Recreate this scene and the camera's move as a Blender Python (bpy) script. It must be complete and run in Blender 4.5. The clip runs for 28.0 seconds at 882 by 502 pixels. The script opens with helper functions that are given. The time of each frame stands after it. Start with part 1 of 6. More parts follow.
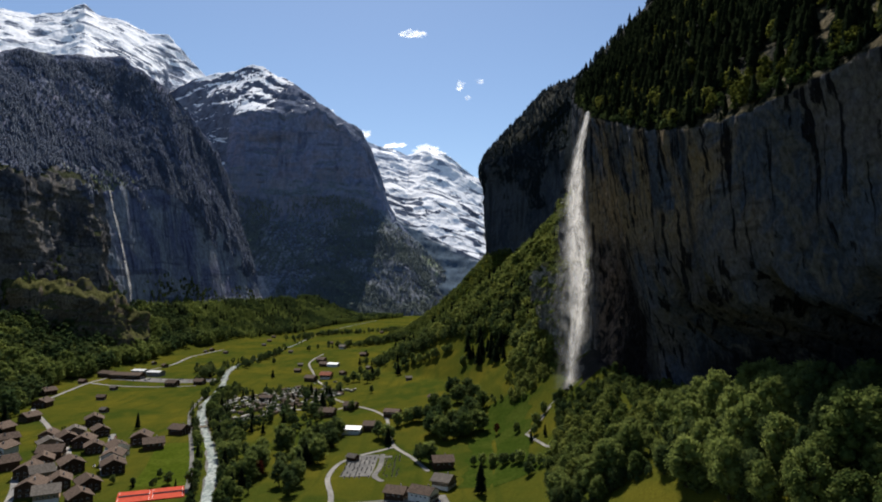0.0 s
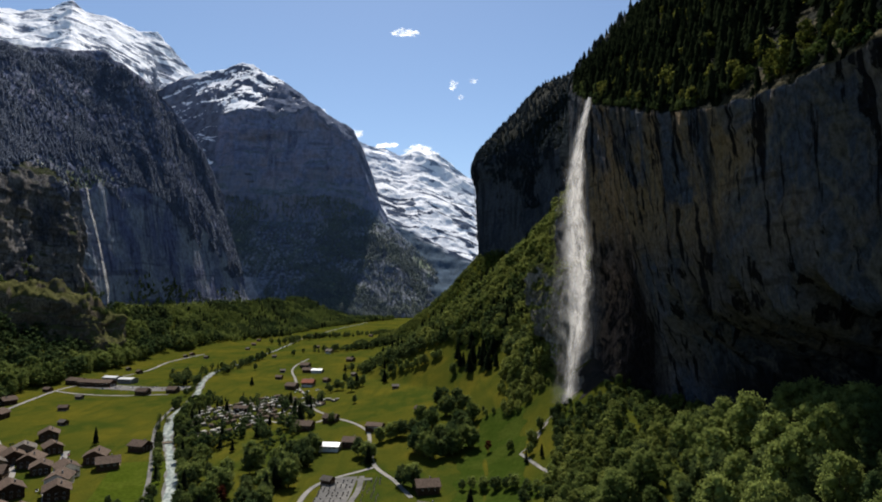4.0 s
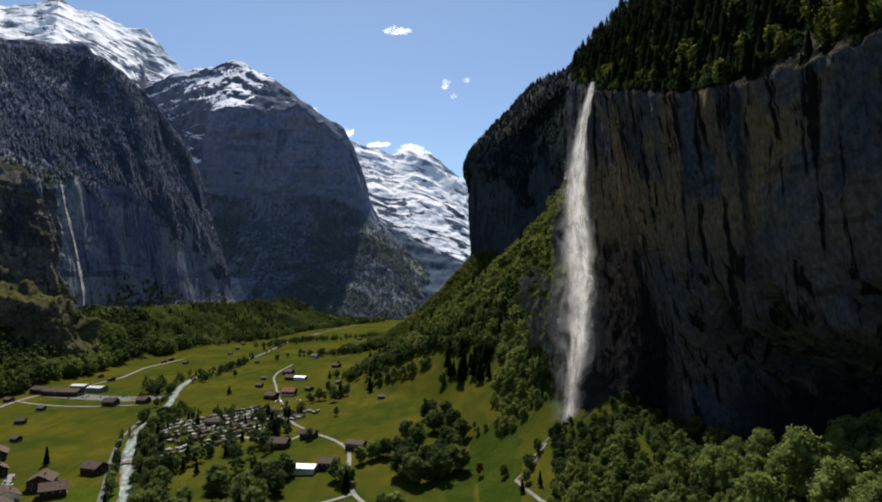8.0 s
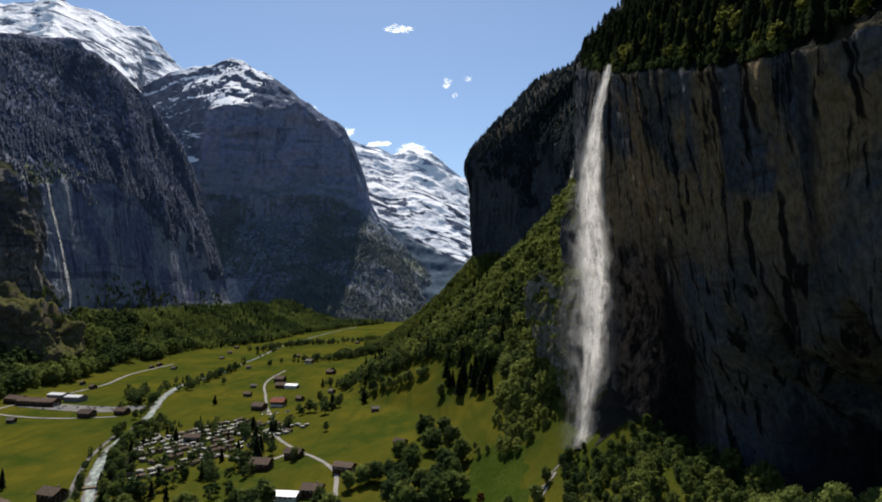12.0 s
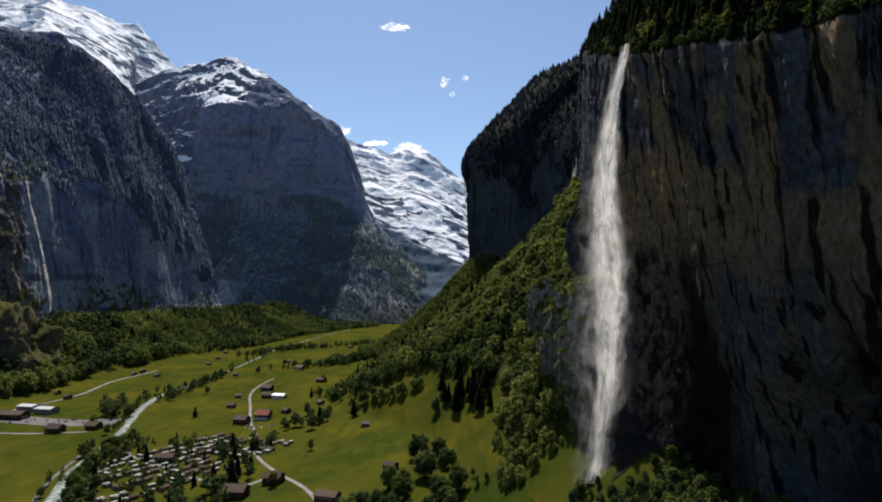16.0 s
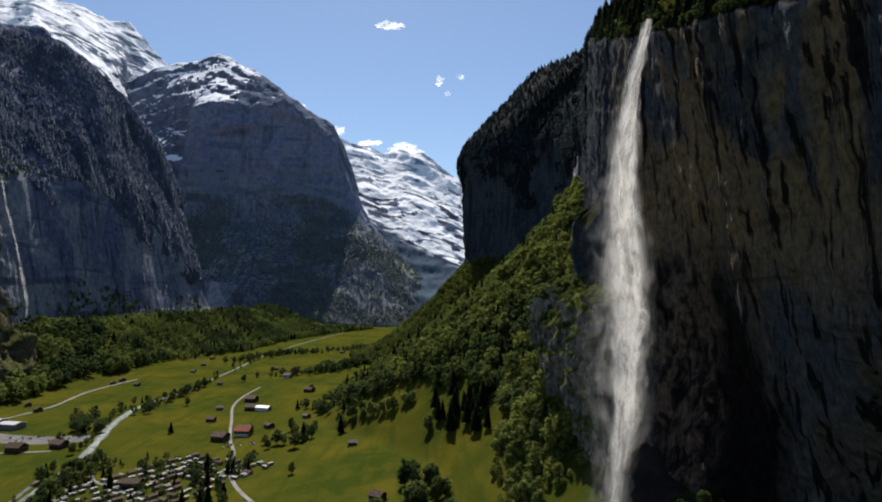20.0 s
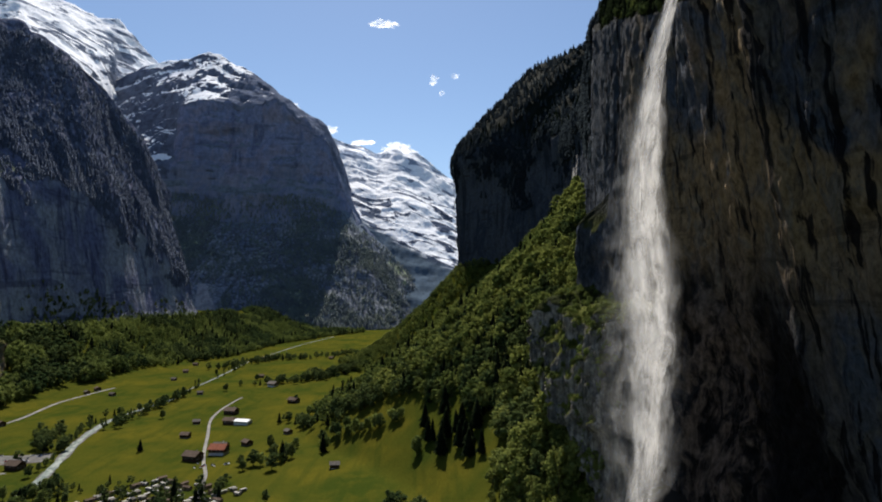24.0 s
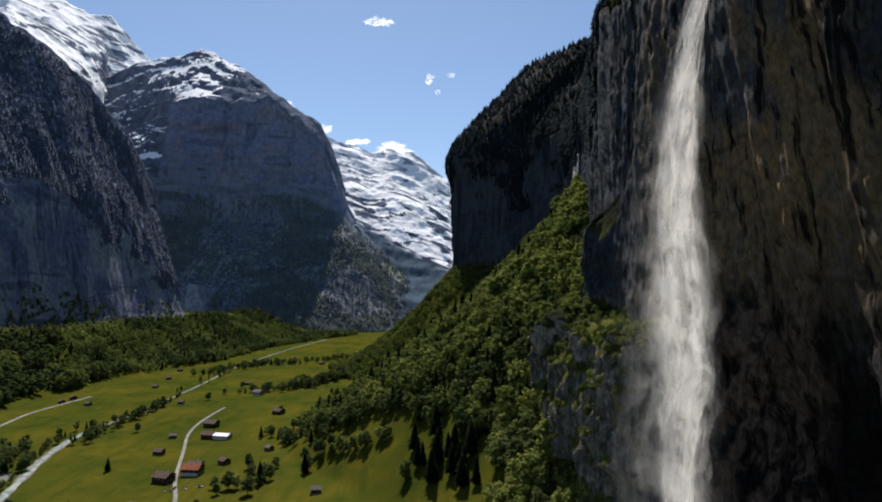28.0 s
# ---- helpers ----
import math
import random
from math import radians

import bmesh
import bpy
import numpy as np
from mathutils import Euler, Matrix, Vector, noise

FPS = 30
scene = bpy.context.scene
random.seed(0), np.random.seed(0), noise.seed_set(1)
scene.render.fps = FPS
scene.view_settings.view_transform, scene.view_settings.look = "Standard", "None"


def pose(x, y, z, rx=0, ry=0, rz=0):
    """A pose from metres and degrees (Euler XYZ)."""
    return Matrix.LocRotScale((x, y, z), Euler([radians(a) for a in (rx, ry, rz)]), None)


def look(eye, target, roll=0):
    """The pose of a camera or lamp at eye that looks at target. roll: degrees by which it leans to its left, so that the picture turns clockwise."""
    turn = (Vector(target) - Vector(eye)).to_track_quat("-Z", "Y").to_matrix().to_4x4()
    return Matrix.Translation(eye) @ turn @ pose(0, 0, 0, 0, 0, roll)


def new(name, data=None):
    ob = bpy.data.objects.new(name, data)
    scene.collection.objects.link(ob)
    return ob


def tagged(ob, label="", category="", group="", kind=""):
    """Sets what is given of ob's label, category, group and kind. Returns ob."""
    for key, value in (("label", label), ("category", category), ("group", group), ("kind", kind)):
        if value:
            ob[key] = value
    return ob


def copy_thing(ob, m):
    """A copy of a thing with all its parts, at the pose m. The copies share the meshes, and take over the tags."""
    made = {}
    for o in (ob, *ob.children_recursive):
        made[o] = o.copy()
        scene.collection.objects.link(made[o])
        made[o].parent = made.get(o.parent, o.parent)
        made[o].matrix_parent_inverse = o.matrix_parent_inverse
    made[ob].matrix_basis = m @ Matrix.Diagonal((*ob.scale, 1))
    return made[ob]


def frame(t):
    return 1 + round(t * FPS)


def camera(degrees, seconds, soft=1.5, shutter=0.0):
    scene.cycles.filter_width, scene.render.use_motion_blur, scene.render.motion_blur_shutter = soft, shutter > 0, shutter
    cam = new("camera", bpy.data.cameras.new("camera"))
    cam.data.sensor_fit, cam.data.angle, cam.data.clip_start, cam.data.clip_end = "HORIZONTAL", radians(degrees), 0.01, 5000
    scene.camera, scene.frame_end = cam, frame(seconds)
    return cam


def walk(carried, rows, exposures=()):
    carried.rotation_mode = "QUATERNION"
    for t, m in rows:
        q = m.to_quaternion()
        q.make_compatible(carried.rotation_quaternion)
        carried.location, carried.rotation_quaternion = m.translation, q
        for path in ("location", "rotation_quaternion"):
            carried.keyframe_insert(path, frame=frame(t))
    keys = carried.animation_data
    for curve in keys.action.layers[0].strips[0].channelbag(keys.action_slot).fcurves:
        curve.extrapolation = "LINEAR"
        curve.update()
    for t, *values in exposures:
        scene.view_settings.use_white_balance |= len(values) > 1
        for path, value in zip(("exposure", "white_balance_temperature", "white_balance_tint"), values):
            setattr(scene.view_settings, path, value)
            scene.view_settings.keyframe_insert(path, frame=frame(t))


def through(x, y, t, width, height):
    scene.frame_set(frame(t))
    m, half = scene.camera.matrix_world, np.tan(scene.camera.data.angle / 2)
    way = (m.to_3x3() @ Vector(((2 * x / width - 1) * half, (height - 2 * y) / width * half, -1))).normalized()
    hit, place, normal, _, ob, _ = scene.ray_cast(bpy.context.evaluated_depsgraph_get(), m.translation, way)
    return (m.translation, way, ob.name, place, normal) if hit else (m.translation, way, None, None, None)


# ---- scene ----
cam = camera(68.6, 28.0, soft=2.0)
METRES, EYE, TILT, LEAN, TURN = 340.0, 126.0, 3.5, 0.0, 0.0
ROWS = [
    (0.0, 0.0, 0.0, 0.0, -0.0, 0.0, -0.0),
    (0.5, 0.0019, 0.0182, -0.0006, -0.07, 0.01, -0.02),
    (1.0, 0.0038, 0.0364, -0.0011, -0.13, 0.01, -0.03),
    (1.5, 0.0056, 0.0544, -0.0015, -0.21, 0.02, -0.05),
    (2.0, 0.0076, 0.0727, -0.0021, -0.29, 0.04, -0.06),
    (2.5, 0.0095, 0.091, -0.0024, -0.37, 0.05, -0.08),
    (3.0, 0.0111, 0.1091, -0.0029, -0.45, 0.07, -0.1),
    (3.5, 0.0131, 0.1276, -0.0033, -0.53, 0.1, -0.12),
    (5.5, 0.0213, 0.2006, -0.0035, -0.83, 0.14, -0.17),
    (6.0, 0.0229, 0.2188, -0.0031, -0.91, 0.13, -0.17),
    (6.5, 0.0247, 0.2373, -0.0027, -0.99, 0.13, -0.19),
    (7.0, 0.0262, 0.2556, -0.0024, -1.07, 0.15, -0.19),
    (7.5, 0.0277, 0.2737, -0.0021, -1.16, 0.16, -0.23),
    (8.0, 0.0293, 0.2921, -0.0014, -1.25, 0.17, -0.24),
    (8.5, 0.0309, 0.3103, -0.0011, -1.32, 0.17, -0.26),
    (9.0, 0.0322, 0.3282, -0.0003, -1.41, 0.16, -0.29),
    (9.5, 0.0334, 0.3461, 0.0006, -1.5, 0.18, -0.31),
    (10.0, 0.0349, 0.364, 0.0012, -1.55, 0.18, -0.32),
    (10.5, 0.0364, 0.3818, 0.0024, -1.27, 0.18, -0.32),
    (11.0, 0.0379, 0.3997, 0.0033, -1.17, 0.19, -0.35),
    (11.5, 0.0394, 0.4176, 0.0037, -1.13, 0.2, -0.37),
    (12.0, 0.0407, 0.4356, 0.0048, -1.13, 0.2, -0.38),
    (12.5, 0.042, 0.4534, 0.0061, -1.13, 0.18, -0.38),
    (14.5, 0.0454, 0.5242, 0.0101, -1.24, 0.21, -0.41),
    (15.0, 0.0466, 0.5421, 0.0113, -1.29, 0.21, -0.43),
    (15.5, 0.0476, 0.5598, 0.0127, -1.33, 0.21, -0.44),
    (16.0, 0.0491, 0.5778, 0.0139, -1.38, 0.22, -0.45),
    (16.5, 0.05, 0.5956, 0.0155, -1.43, 0.22, -0.44),
    (17.0, 0.0512, 0.6134, 0.0169, -1.45, 0.24, -0.48),
    (17.5, 0.0523, 0.6314, 0.0183, -1.5, 0.23, -0.48),
    (18.0, 0.0533, 0.6493, 0.0197, -1.55, 0.24, -0.48),
    (18.5, 0.0544, 0.6669, 0.0212, -1.62, 0.25, -0.47),
    (19.0, 0.0557, 0.6849, 0.0224, -1.68, 0.27, -0.48),
    (19.5, 0.0565, 0.702, 0.0239, -1.74, 0.27, -0.5),
    (20.0, 0.0582, 0.7199, 0.0258, -1.77, 0.26, -0.47),
    (20.5, 0.0596, 0.7376, 0.0269, -1.84, 0.27, -0.5),
    (21.0, 0.0613, 0.7551, 0.0288, -1.91, 0.27, -0.48),
    (21.5, 0.063, 0.7724, 0.0302, -1.98, 0.3, -0.52),
    (23.5, 0.0698, 0.8422, 0.036, -2.22, 0.33, -0.61),
    (24.0, 0.0714, 0.8598, 0.0384, -2.29, 0.32, -0.61),
    (24.5, 0.0732, 0.8777, 0.0405, -2.35, 0.3, -0.62),
    (25.0, 0.075, 0.8953, 0.0429, -2.41, 0.3, -0.62),
    (25.5, 0.0769, 0.913, 0.0452, -2.48, 0.31, -0.65),
    (26.0, 0.0786, 0.9302, 0.0474, -2.52, 0.31, -0.66),
    (26.5, 0.0804, 0.9468, 0.0497, -2.55, 0.31, -0.68),
    (27.0, 0.0824, 0.963, 0.0503, -2.58, 0.3, -0.7),
    (27.5, 0.0842, 0.9782, 0.0509, -2.61, 0.31, -0.75),
    (28.0, 0.086, 0.9937, 0.0514, -2.66, 0.32, -0.76),
]
walk(cam, [(t, pose(0, 0, EYE, TILT, LEAN, TURN) @ pose(METRES * x, METRES * y, METRES * z, 90 + pitch, roll, yaw)) for t, x, y, z, yaw, pitch, roll in ROWS])

# ---- light ----
SUN_AZ, SUN_EL = -6.0, 50.5     # degrees right of straight ahead, and above the horizon
world = bpy.data.worlds.new("sky")
scene.world = world
world.use_nodes = True
sky = world.node_tree.nodes.new("ShaderNodeTexSky")
sky.sky_type = "NISHITA"
sky.sun_disc = False
sky.sun_elevation = radians(SUN_EL)
sky.sun_rotation = radians(SUN_AZ)
sky.altitude = 900
sky.air_density, sky.dust_density, sky.ozone_density = 1.05, 0.45, 3.2
back = world.node_tree.nodes["Background"]
back.inputs["Strength"].default_value = 0.082
world.node_tree.links.new(sky.outputs["Color"], back.inputs["Color"])
sun = new("sun", bpy.data.lights.new("sun", "SUN"))
sun.data.energy, sun.data.angle, sun.data.color = 5.0, radians(0.53), (1.0, 0.94, 0.86)
sd = Vector((math.sin(radians(SUN_AZ)) * math.cos(radians(SUN_EL)), math.cos(radians(SUN_AZ)) * math.cos(radians(SUN_EL)), math.sin(radians(SUN_EL))))
sun.matrix_world = look(sd * 100, (0, 0, 0))
scene.view_settings.exposure = 0.46

# ---- tools ----
def hashed(ix, iy, iz, seed=0):
    h = (ix.astype(np.int64) * 374761393 + iy.astype(np.int64) * 668265263 + iz.astype(np.int64) * 1274126177 + seed * 974711) & 0xFFFFFFFF
    h = ((h ^ (h >> 13)) * 1103515245) & 0xFFFFFFFF
    h = ((h ^ (h >> 15)) * 1181783497) & 0xFFFFFFFF
    return ((h ^ (h >> 16)) & 0xFFFFFF) / float(0xFFFFFF)


def vnoise(x, y, z, seed=0):
    """Smooth noise from 0 to 1 at arrays of places."""
    x, y, z = np.broadcast_arrays(np.asarray(x, float), np.asarray(y, float), np.asarray(z, float))
    if x.ndim == 0:
        return vnoise(x[None], y[None], z[None], seed)[0]
    ix, iy, iz = np.floor(x), np.floor(y), np.floor(z)
    fx, fy, fz = x - ix, y - iy, z - iz
    fx, fy, fz = (f * f * f * (f * (f * 6 - 15) + 10) for f in (fx, fy, fz))
    out = 0
    for dx in (0, 1):
        for dy in (0, 1):
            for dz in (0, 1):
                w = (fx if dx else 1 - fx) * (fy if dy else 1 - fy) * (fz if dz else 1 - fz)
                out = out + w * hashed(ix + dx, iy + dy, iz + dz, seed)
    return out


def fbm(x, y, z, octaves=4, gain=0.5, seed=0):
    """Layered noise, about -1 to 1."""
    out, amp, tot, f = 0, 1.0, 0, 1.0
    for o in range(octaves):
        out = out + amp * (2 * vnoise(x * f, y * f, z * f, seed + o) - 1)
        tot += amp
        amp *= gain
        f *= 2.03
    return out / tot * 1.5


def ridged(x, y, z, octaves=4, gain=0.5, seed=0):
    """Layered sharp ridges, 0 to 1."""
    out, amp, tot, f = 0, 1.0, 0, 1.0
    for o in range(octaves):
        out = out + amp * (1 - np.abs(2 * vnoise(x * f, y * f, z * f, seed + o) - 1))
        tot += amp
        amp *= gain
        f *= 2.03
    return out / tot


def smooth(a, b, x):
    u = np.clip((np.asarray(x, float) - a) / (b - a), 0, 1)
    return u * u * (3 - 2 * u)


def lerp_smooth(x, xs, ys):
    """Cubic interpolation through short lists of knots (monotone-safe enough: finite-difference tangents)."""
    xs, ys = np.array(xs, float), np.array(ys, float)
    x = np.clip(np.asarray(x, float), xs[0], xs[-1])
    m = np.gradient(ys, xs)
    i = np.clip(np.searchsorted(xs, x) - 1, 0, len(xs) - 2)
    h = xs[i + 1] - xs[i]
    u = (x - xs[i]) / h
    return ((2 * u**3 - 3 * u**2 + 1) * ys[i] + (u**3 - 2 * u**2 + u) * h * m[i] + (-2 * u**3 + 3 * u**2) * ys[i + 1] + (u**3 - u**2) * h * m[i + 1])


# ---- the shape of the land ----
def fan_x(y):
    """The line at which the screes below the western cliff end."""
    return lerp_smooth(y, (-400, 100, 226, 260, 290, 340, 390, 450, 530, 570, 600, 660, 690, 760, 850, 950, 1115, 1300, 1450, 1600, 1690, 1760, 1900, 2200, 2900),
                       (230, 180, 158, 149, 140, 131, 127, 125, 128, 133, 134, 141, 152, 185, 215, 232, 248, 262, 240, 150, 118, 118, 160, 260, 330))


def cliff_x(y):
    """The line of the western cliff's foot, seen from above."""
    return lerp_smooth(y, (-400, 100, 226, 260, 290, 340, 390, 450, 530, 570, 600, 660, 690, 760, 850, 950, 1115, 1300, 1450, 1600, 1690, 1760, 1900, 2200, 2900),
                       (230, 180, 158, 149, 140, 131, 127, 125, 128, 133, 134, 140, 149, 158, 180, 203, 238, 262, 238, 155, 125, 124, 160, 260, 330))


def lip_z(y):
    """The height of that cliff's upper edge."""
    return lerp_smooth(y, (-400, 100, 226, 300, 390, 450, 530, 600, 690, 850, 1115, 1690, 2900), (250, 225, 217, 211, 228, 248, 274, 300, 335, 382, 404, 465, 500)) + 12 * fbm(np.asarray(y, float) / 70, 0 * np.asarray(y, float), 0 * np.asarray(y, float), 4, seed=12) * smooth(700, 820, y)


def rock_x(y):
    """How far the rock benches beyond the falls stand out."""
    return lerp_smooth(y, (560, 600, 640, 670, 700, 740), (114, 111, 109, 111, 118, 146))


def bench_z(y):
    """The height of their tops."""
    return lerp_smooth(y, (560, 600, 660, 700, 740), (149, 150, 152, 156, 158))


def wall_x(y):
    """The foot of the eastern mountain's slope."""
    return lerp_smooth(y, (-400, 500, 1000, 1400, 1800, 2200, 2600, 3000), (-640, -690, -690, -660, -610, -570, -520, -480))


def ground_z(x, y):
    """The height of the ground: a flat valley floor, the fan below the falls, the screes below both walls."""
    x, y = np.asarray(x, float), np.asarray(y, float)
    z = -5 + 0.010 * (y - 600) + 0.5 * fbm(x / 60, y / 60, 0 * x, 3, seed=3)
    d = np.maximum(fan_x(y) - x, 0)
    cone = lerp_smooth(y, (0, 300, 520, 650, 800, 1000, 1300, 1700, 3000), (10, 8, 12, 30, 45, 40, 25, 15, 10))
    wc = lerp_smooth(y, (0, 520, 650, 800, 1000, 3000), (240, 240, 300, 360, 420, 420))
    z = z + cone * np.clip(1 - d / wc, 0, 1) ** 1.2
    t = lerp_smooth(y, (0, 230, 300, 400, 520, 600, 700, 850, 1115, 1300, 1500, 1700, 2000, 2900), (80, 85, 72, 50, 56, 66, 108, 200, 268, 262, 206, 190, 150, 120))
    wt = lerp_smooth(y, (0, 230, 350, 450, 520, 600, 700, 850, 1000, 1115, 1300, 1700, 2900), (130, 130, 100, 90, 85, 90, 120, 230, 330, 350, 300, 220, 200))
    u = np.clip(1 - d / wt, 0, 1)
    z = z + t * u * (1 - 0.35 * (1 - u)) + u * 3 * fbm(x / 35, y / 35, 0 * x, 3, seed=8)
    e = np.maximum(x - wall_x(y), 0)
    v = np.clip(1 - e / 190, 0, 1)
    z = z + 75 * v ** 1.5
    return z


# ---- end of the shape ----
def grid_mesh(name, xyz, material, parent=None, smooth_faces=True, zone=None):
    """A sheet from an array of rows and columns of places."""
    r, c, _ = xyz.shape
    idx = np.arange(r * c).reshape(r, c)
    q = np.stack([idx[:-1, :-1], idx[:-1, 1:], idx[1:, 1:], idx[1:, :-1]], -1).reshape(-1, 4)
    slots = None
    if zone is not None:
        m = (xyz[:-1, :-1] + xyz[1:, 1:]) / 2
        slots = zone(m[..., 0], m[..., 1], m[..., 2]).ravel()
    return raw_mesh(name, xyz.reshape(-1, 3), q, material, parent, smooth_faces, slots)


def raw_mesh(name, verts, faces, material, parent=None, smooth_faces=False, slots=None):
    """A mesh object from arrays of places and of equal-sided faces."""
    me = bpy.data.meshes.new(name)
    n, k = faces.shape
    me.vertices.add(len(verts))
    me.vertices.foreach_set("co", np.ascontiguousarray(verts, dtype=np.float32).ravel())
    me.loops.add(n * k)
    me.loops.foreach_set("vertex_index", np.ascontiguousarray(faces, dtype=np.int32).ravel())
    me.polygons.add(n)
    me.polygons.foreach_set("loop_start", np.arange(0, n * k, k, dtype=np.int32))
    if smooth_faces:
        me.polygons.foreach_set("use_smooth", np.ones(n, dtype=bool))
    for m in (material if isinstance(material, (list, tuple)) else [material]):
        me.materials.append(m)
    if slots is not None:
        me.polygons.foreach_set("material_index", np.ascontiguousarray(slots, dtype=np.int32))
    me.update(calc_edges=True)
    me.validate()
    ob = new(name, me)
    if parent is not None:
        ob.parent = parent
    return ob


def spline(points, n):
    """n places along a smooth curve through a few points, evenly by length."""
    p = np.array(points, float)
    s = np.concatenate([[0], np.cumsum(np.linalg.norm(np.diff(p, axis=0), axis=1))])
    fine = np.linspace(0, s[-1], max(n * 4, 50))
    c = np.stack([lerp_smooth(fine, s, p[:, i]) for i in range(p.shape[1])], -1)
    l = np.concatenate([[0], np.cumsum(np.linalg.norm(np.diff(c, axis=0), axis=1))])
    at = np.linspace(0, l[-1], n)
    return np.stack([np.interp(at, l, c[:, i]) for i in range(c.shape[1])], -1)


def loft(lines, nu, steps, sharp=0.0):
    """A sheet through guide lines of equally many points, with so many steps from each line to the next."""
    c = []
    for line in lines:
        p = np.array(line, float)
        k = np.arange(len(p))
        at = np.linspace(0, len(p) - 1, nu)
        c.append(np.stack([(1 - sharp) * lerp_smooth(at, k, p[:, i]) + sharp * np.interp(at, k, p[:, i]) for i in range(3)], -1))
    rows = []
    for a, b, n in zip(c[:-1], c[1:], steps):
        rows += [a + (b - a) * (i / n) for i in range(n)]
    rows.append(c[-1])
    return np.array(rows)


def normals_of(g):
    du = np.gradient(g, axis=1)
    dv = np.gradient(g, axis=0)
    n = np.cross(du, dv)
    return n / np.maximum(np.linalg.norm(n, axis=-1, keepdims=True), 1e-9)


# ---- plants ----
def conifer_shape(tiers, seg, seed, slim=0.17):
    """A spruce one metre high: trunk and tiers of drooping, ragged boughs."""
    rng = np.random.default_rng(seed)
    v, f, sl = [], [], []

    def fan(apex, ring, slot):
        i = len(v)
        v.append(apex)
        v.extend(ring)
        n = len(ring)
        for k in range(n):
            f.append((i, i + 1 + k, i + 1 + (k + 1) % n))
            sl.append(slot)

    a = np.linspace(0, 2 * np.pi, 5, endpoint=False)
    fan((0, 0, 0.9), [(0.016 * np.cos(t), 0.016 * np.sin(t), -0.03) for t in a], 0)
    for i in range(tiers):
        z = 0.08 + 0.84 * i / tiers
        r = slim * (1 - z) ** 0.85 * rng.uniform(0.85, 1.12) + 0.008
        off = rng.uniform(0, 6.28)
        lean = rng.normal(0, 0.006, 2)
        ring = []
        for k in range(2 * seg):
            t = off + np.pi * k / seg + rng.normal(0, 0.12)
            q = r * (rng.uniform(0.85, 1.25) if k % 2 == 0 else rng.uniform(0.45, 0.65))
            ring.append((q * np.cos(t), q * np.sin(t), z - (0.035 if k % 2 == 0 else -0.01) + rng.normal(0, 0.008)))
        fan((lean[0], lean[1], min(z + 0.84 / tiers * 1.7 + 0.13, 1.0)), ring, 1)
    return np.array(v, float), np.array(f, int), np.array(sl, int)


ICO_V = np.array([(0, s * 0.526, t * 0.851) for s in (-1, 1) for t in (-1, 1)] + [(s * 0.526, t * 0.851, 0) for s in (-1, 1) for t in (-1, 1)] + [(t * 0.851, 0, s * 0.526) for s in (-1, 1) for t in (-1, 1)])
ICO_F = np.array([(a, b, c) for a in range(12) for b in range(a + 1, 12) for c in range(b + 1, 12)
                  if all(abs(np.linalg.norm(ICO_V[p] - ICO_V[q]) - 1.052) < 0.02 for p, q in ((a, b), (b, c), (a, c)))])
ICO_F = np.array([(a, b, c) if np.dot(np.cross(ICO_V[b] - ICO_V[a], ICO_V[c] - ICO_V[a]), ICO_V[a]) > 0 else (a, c, b) for a, b, c in ICO_F])


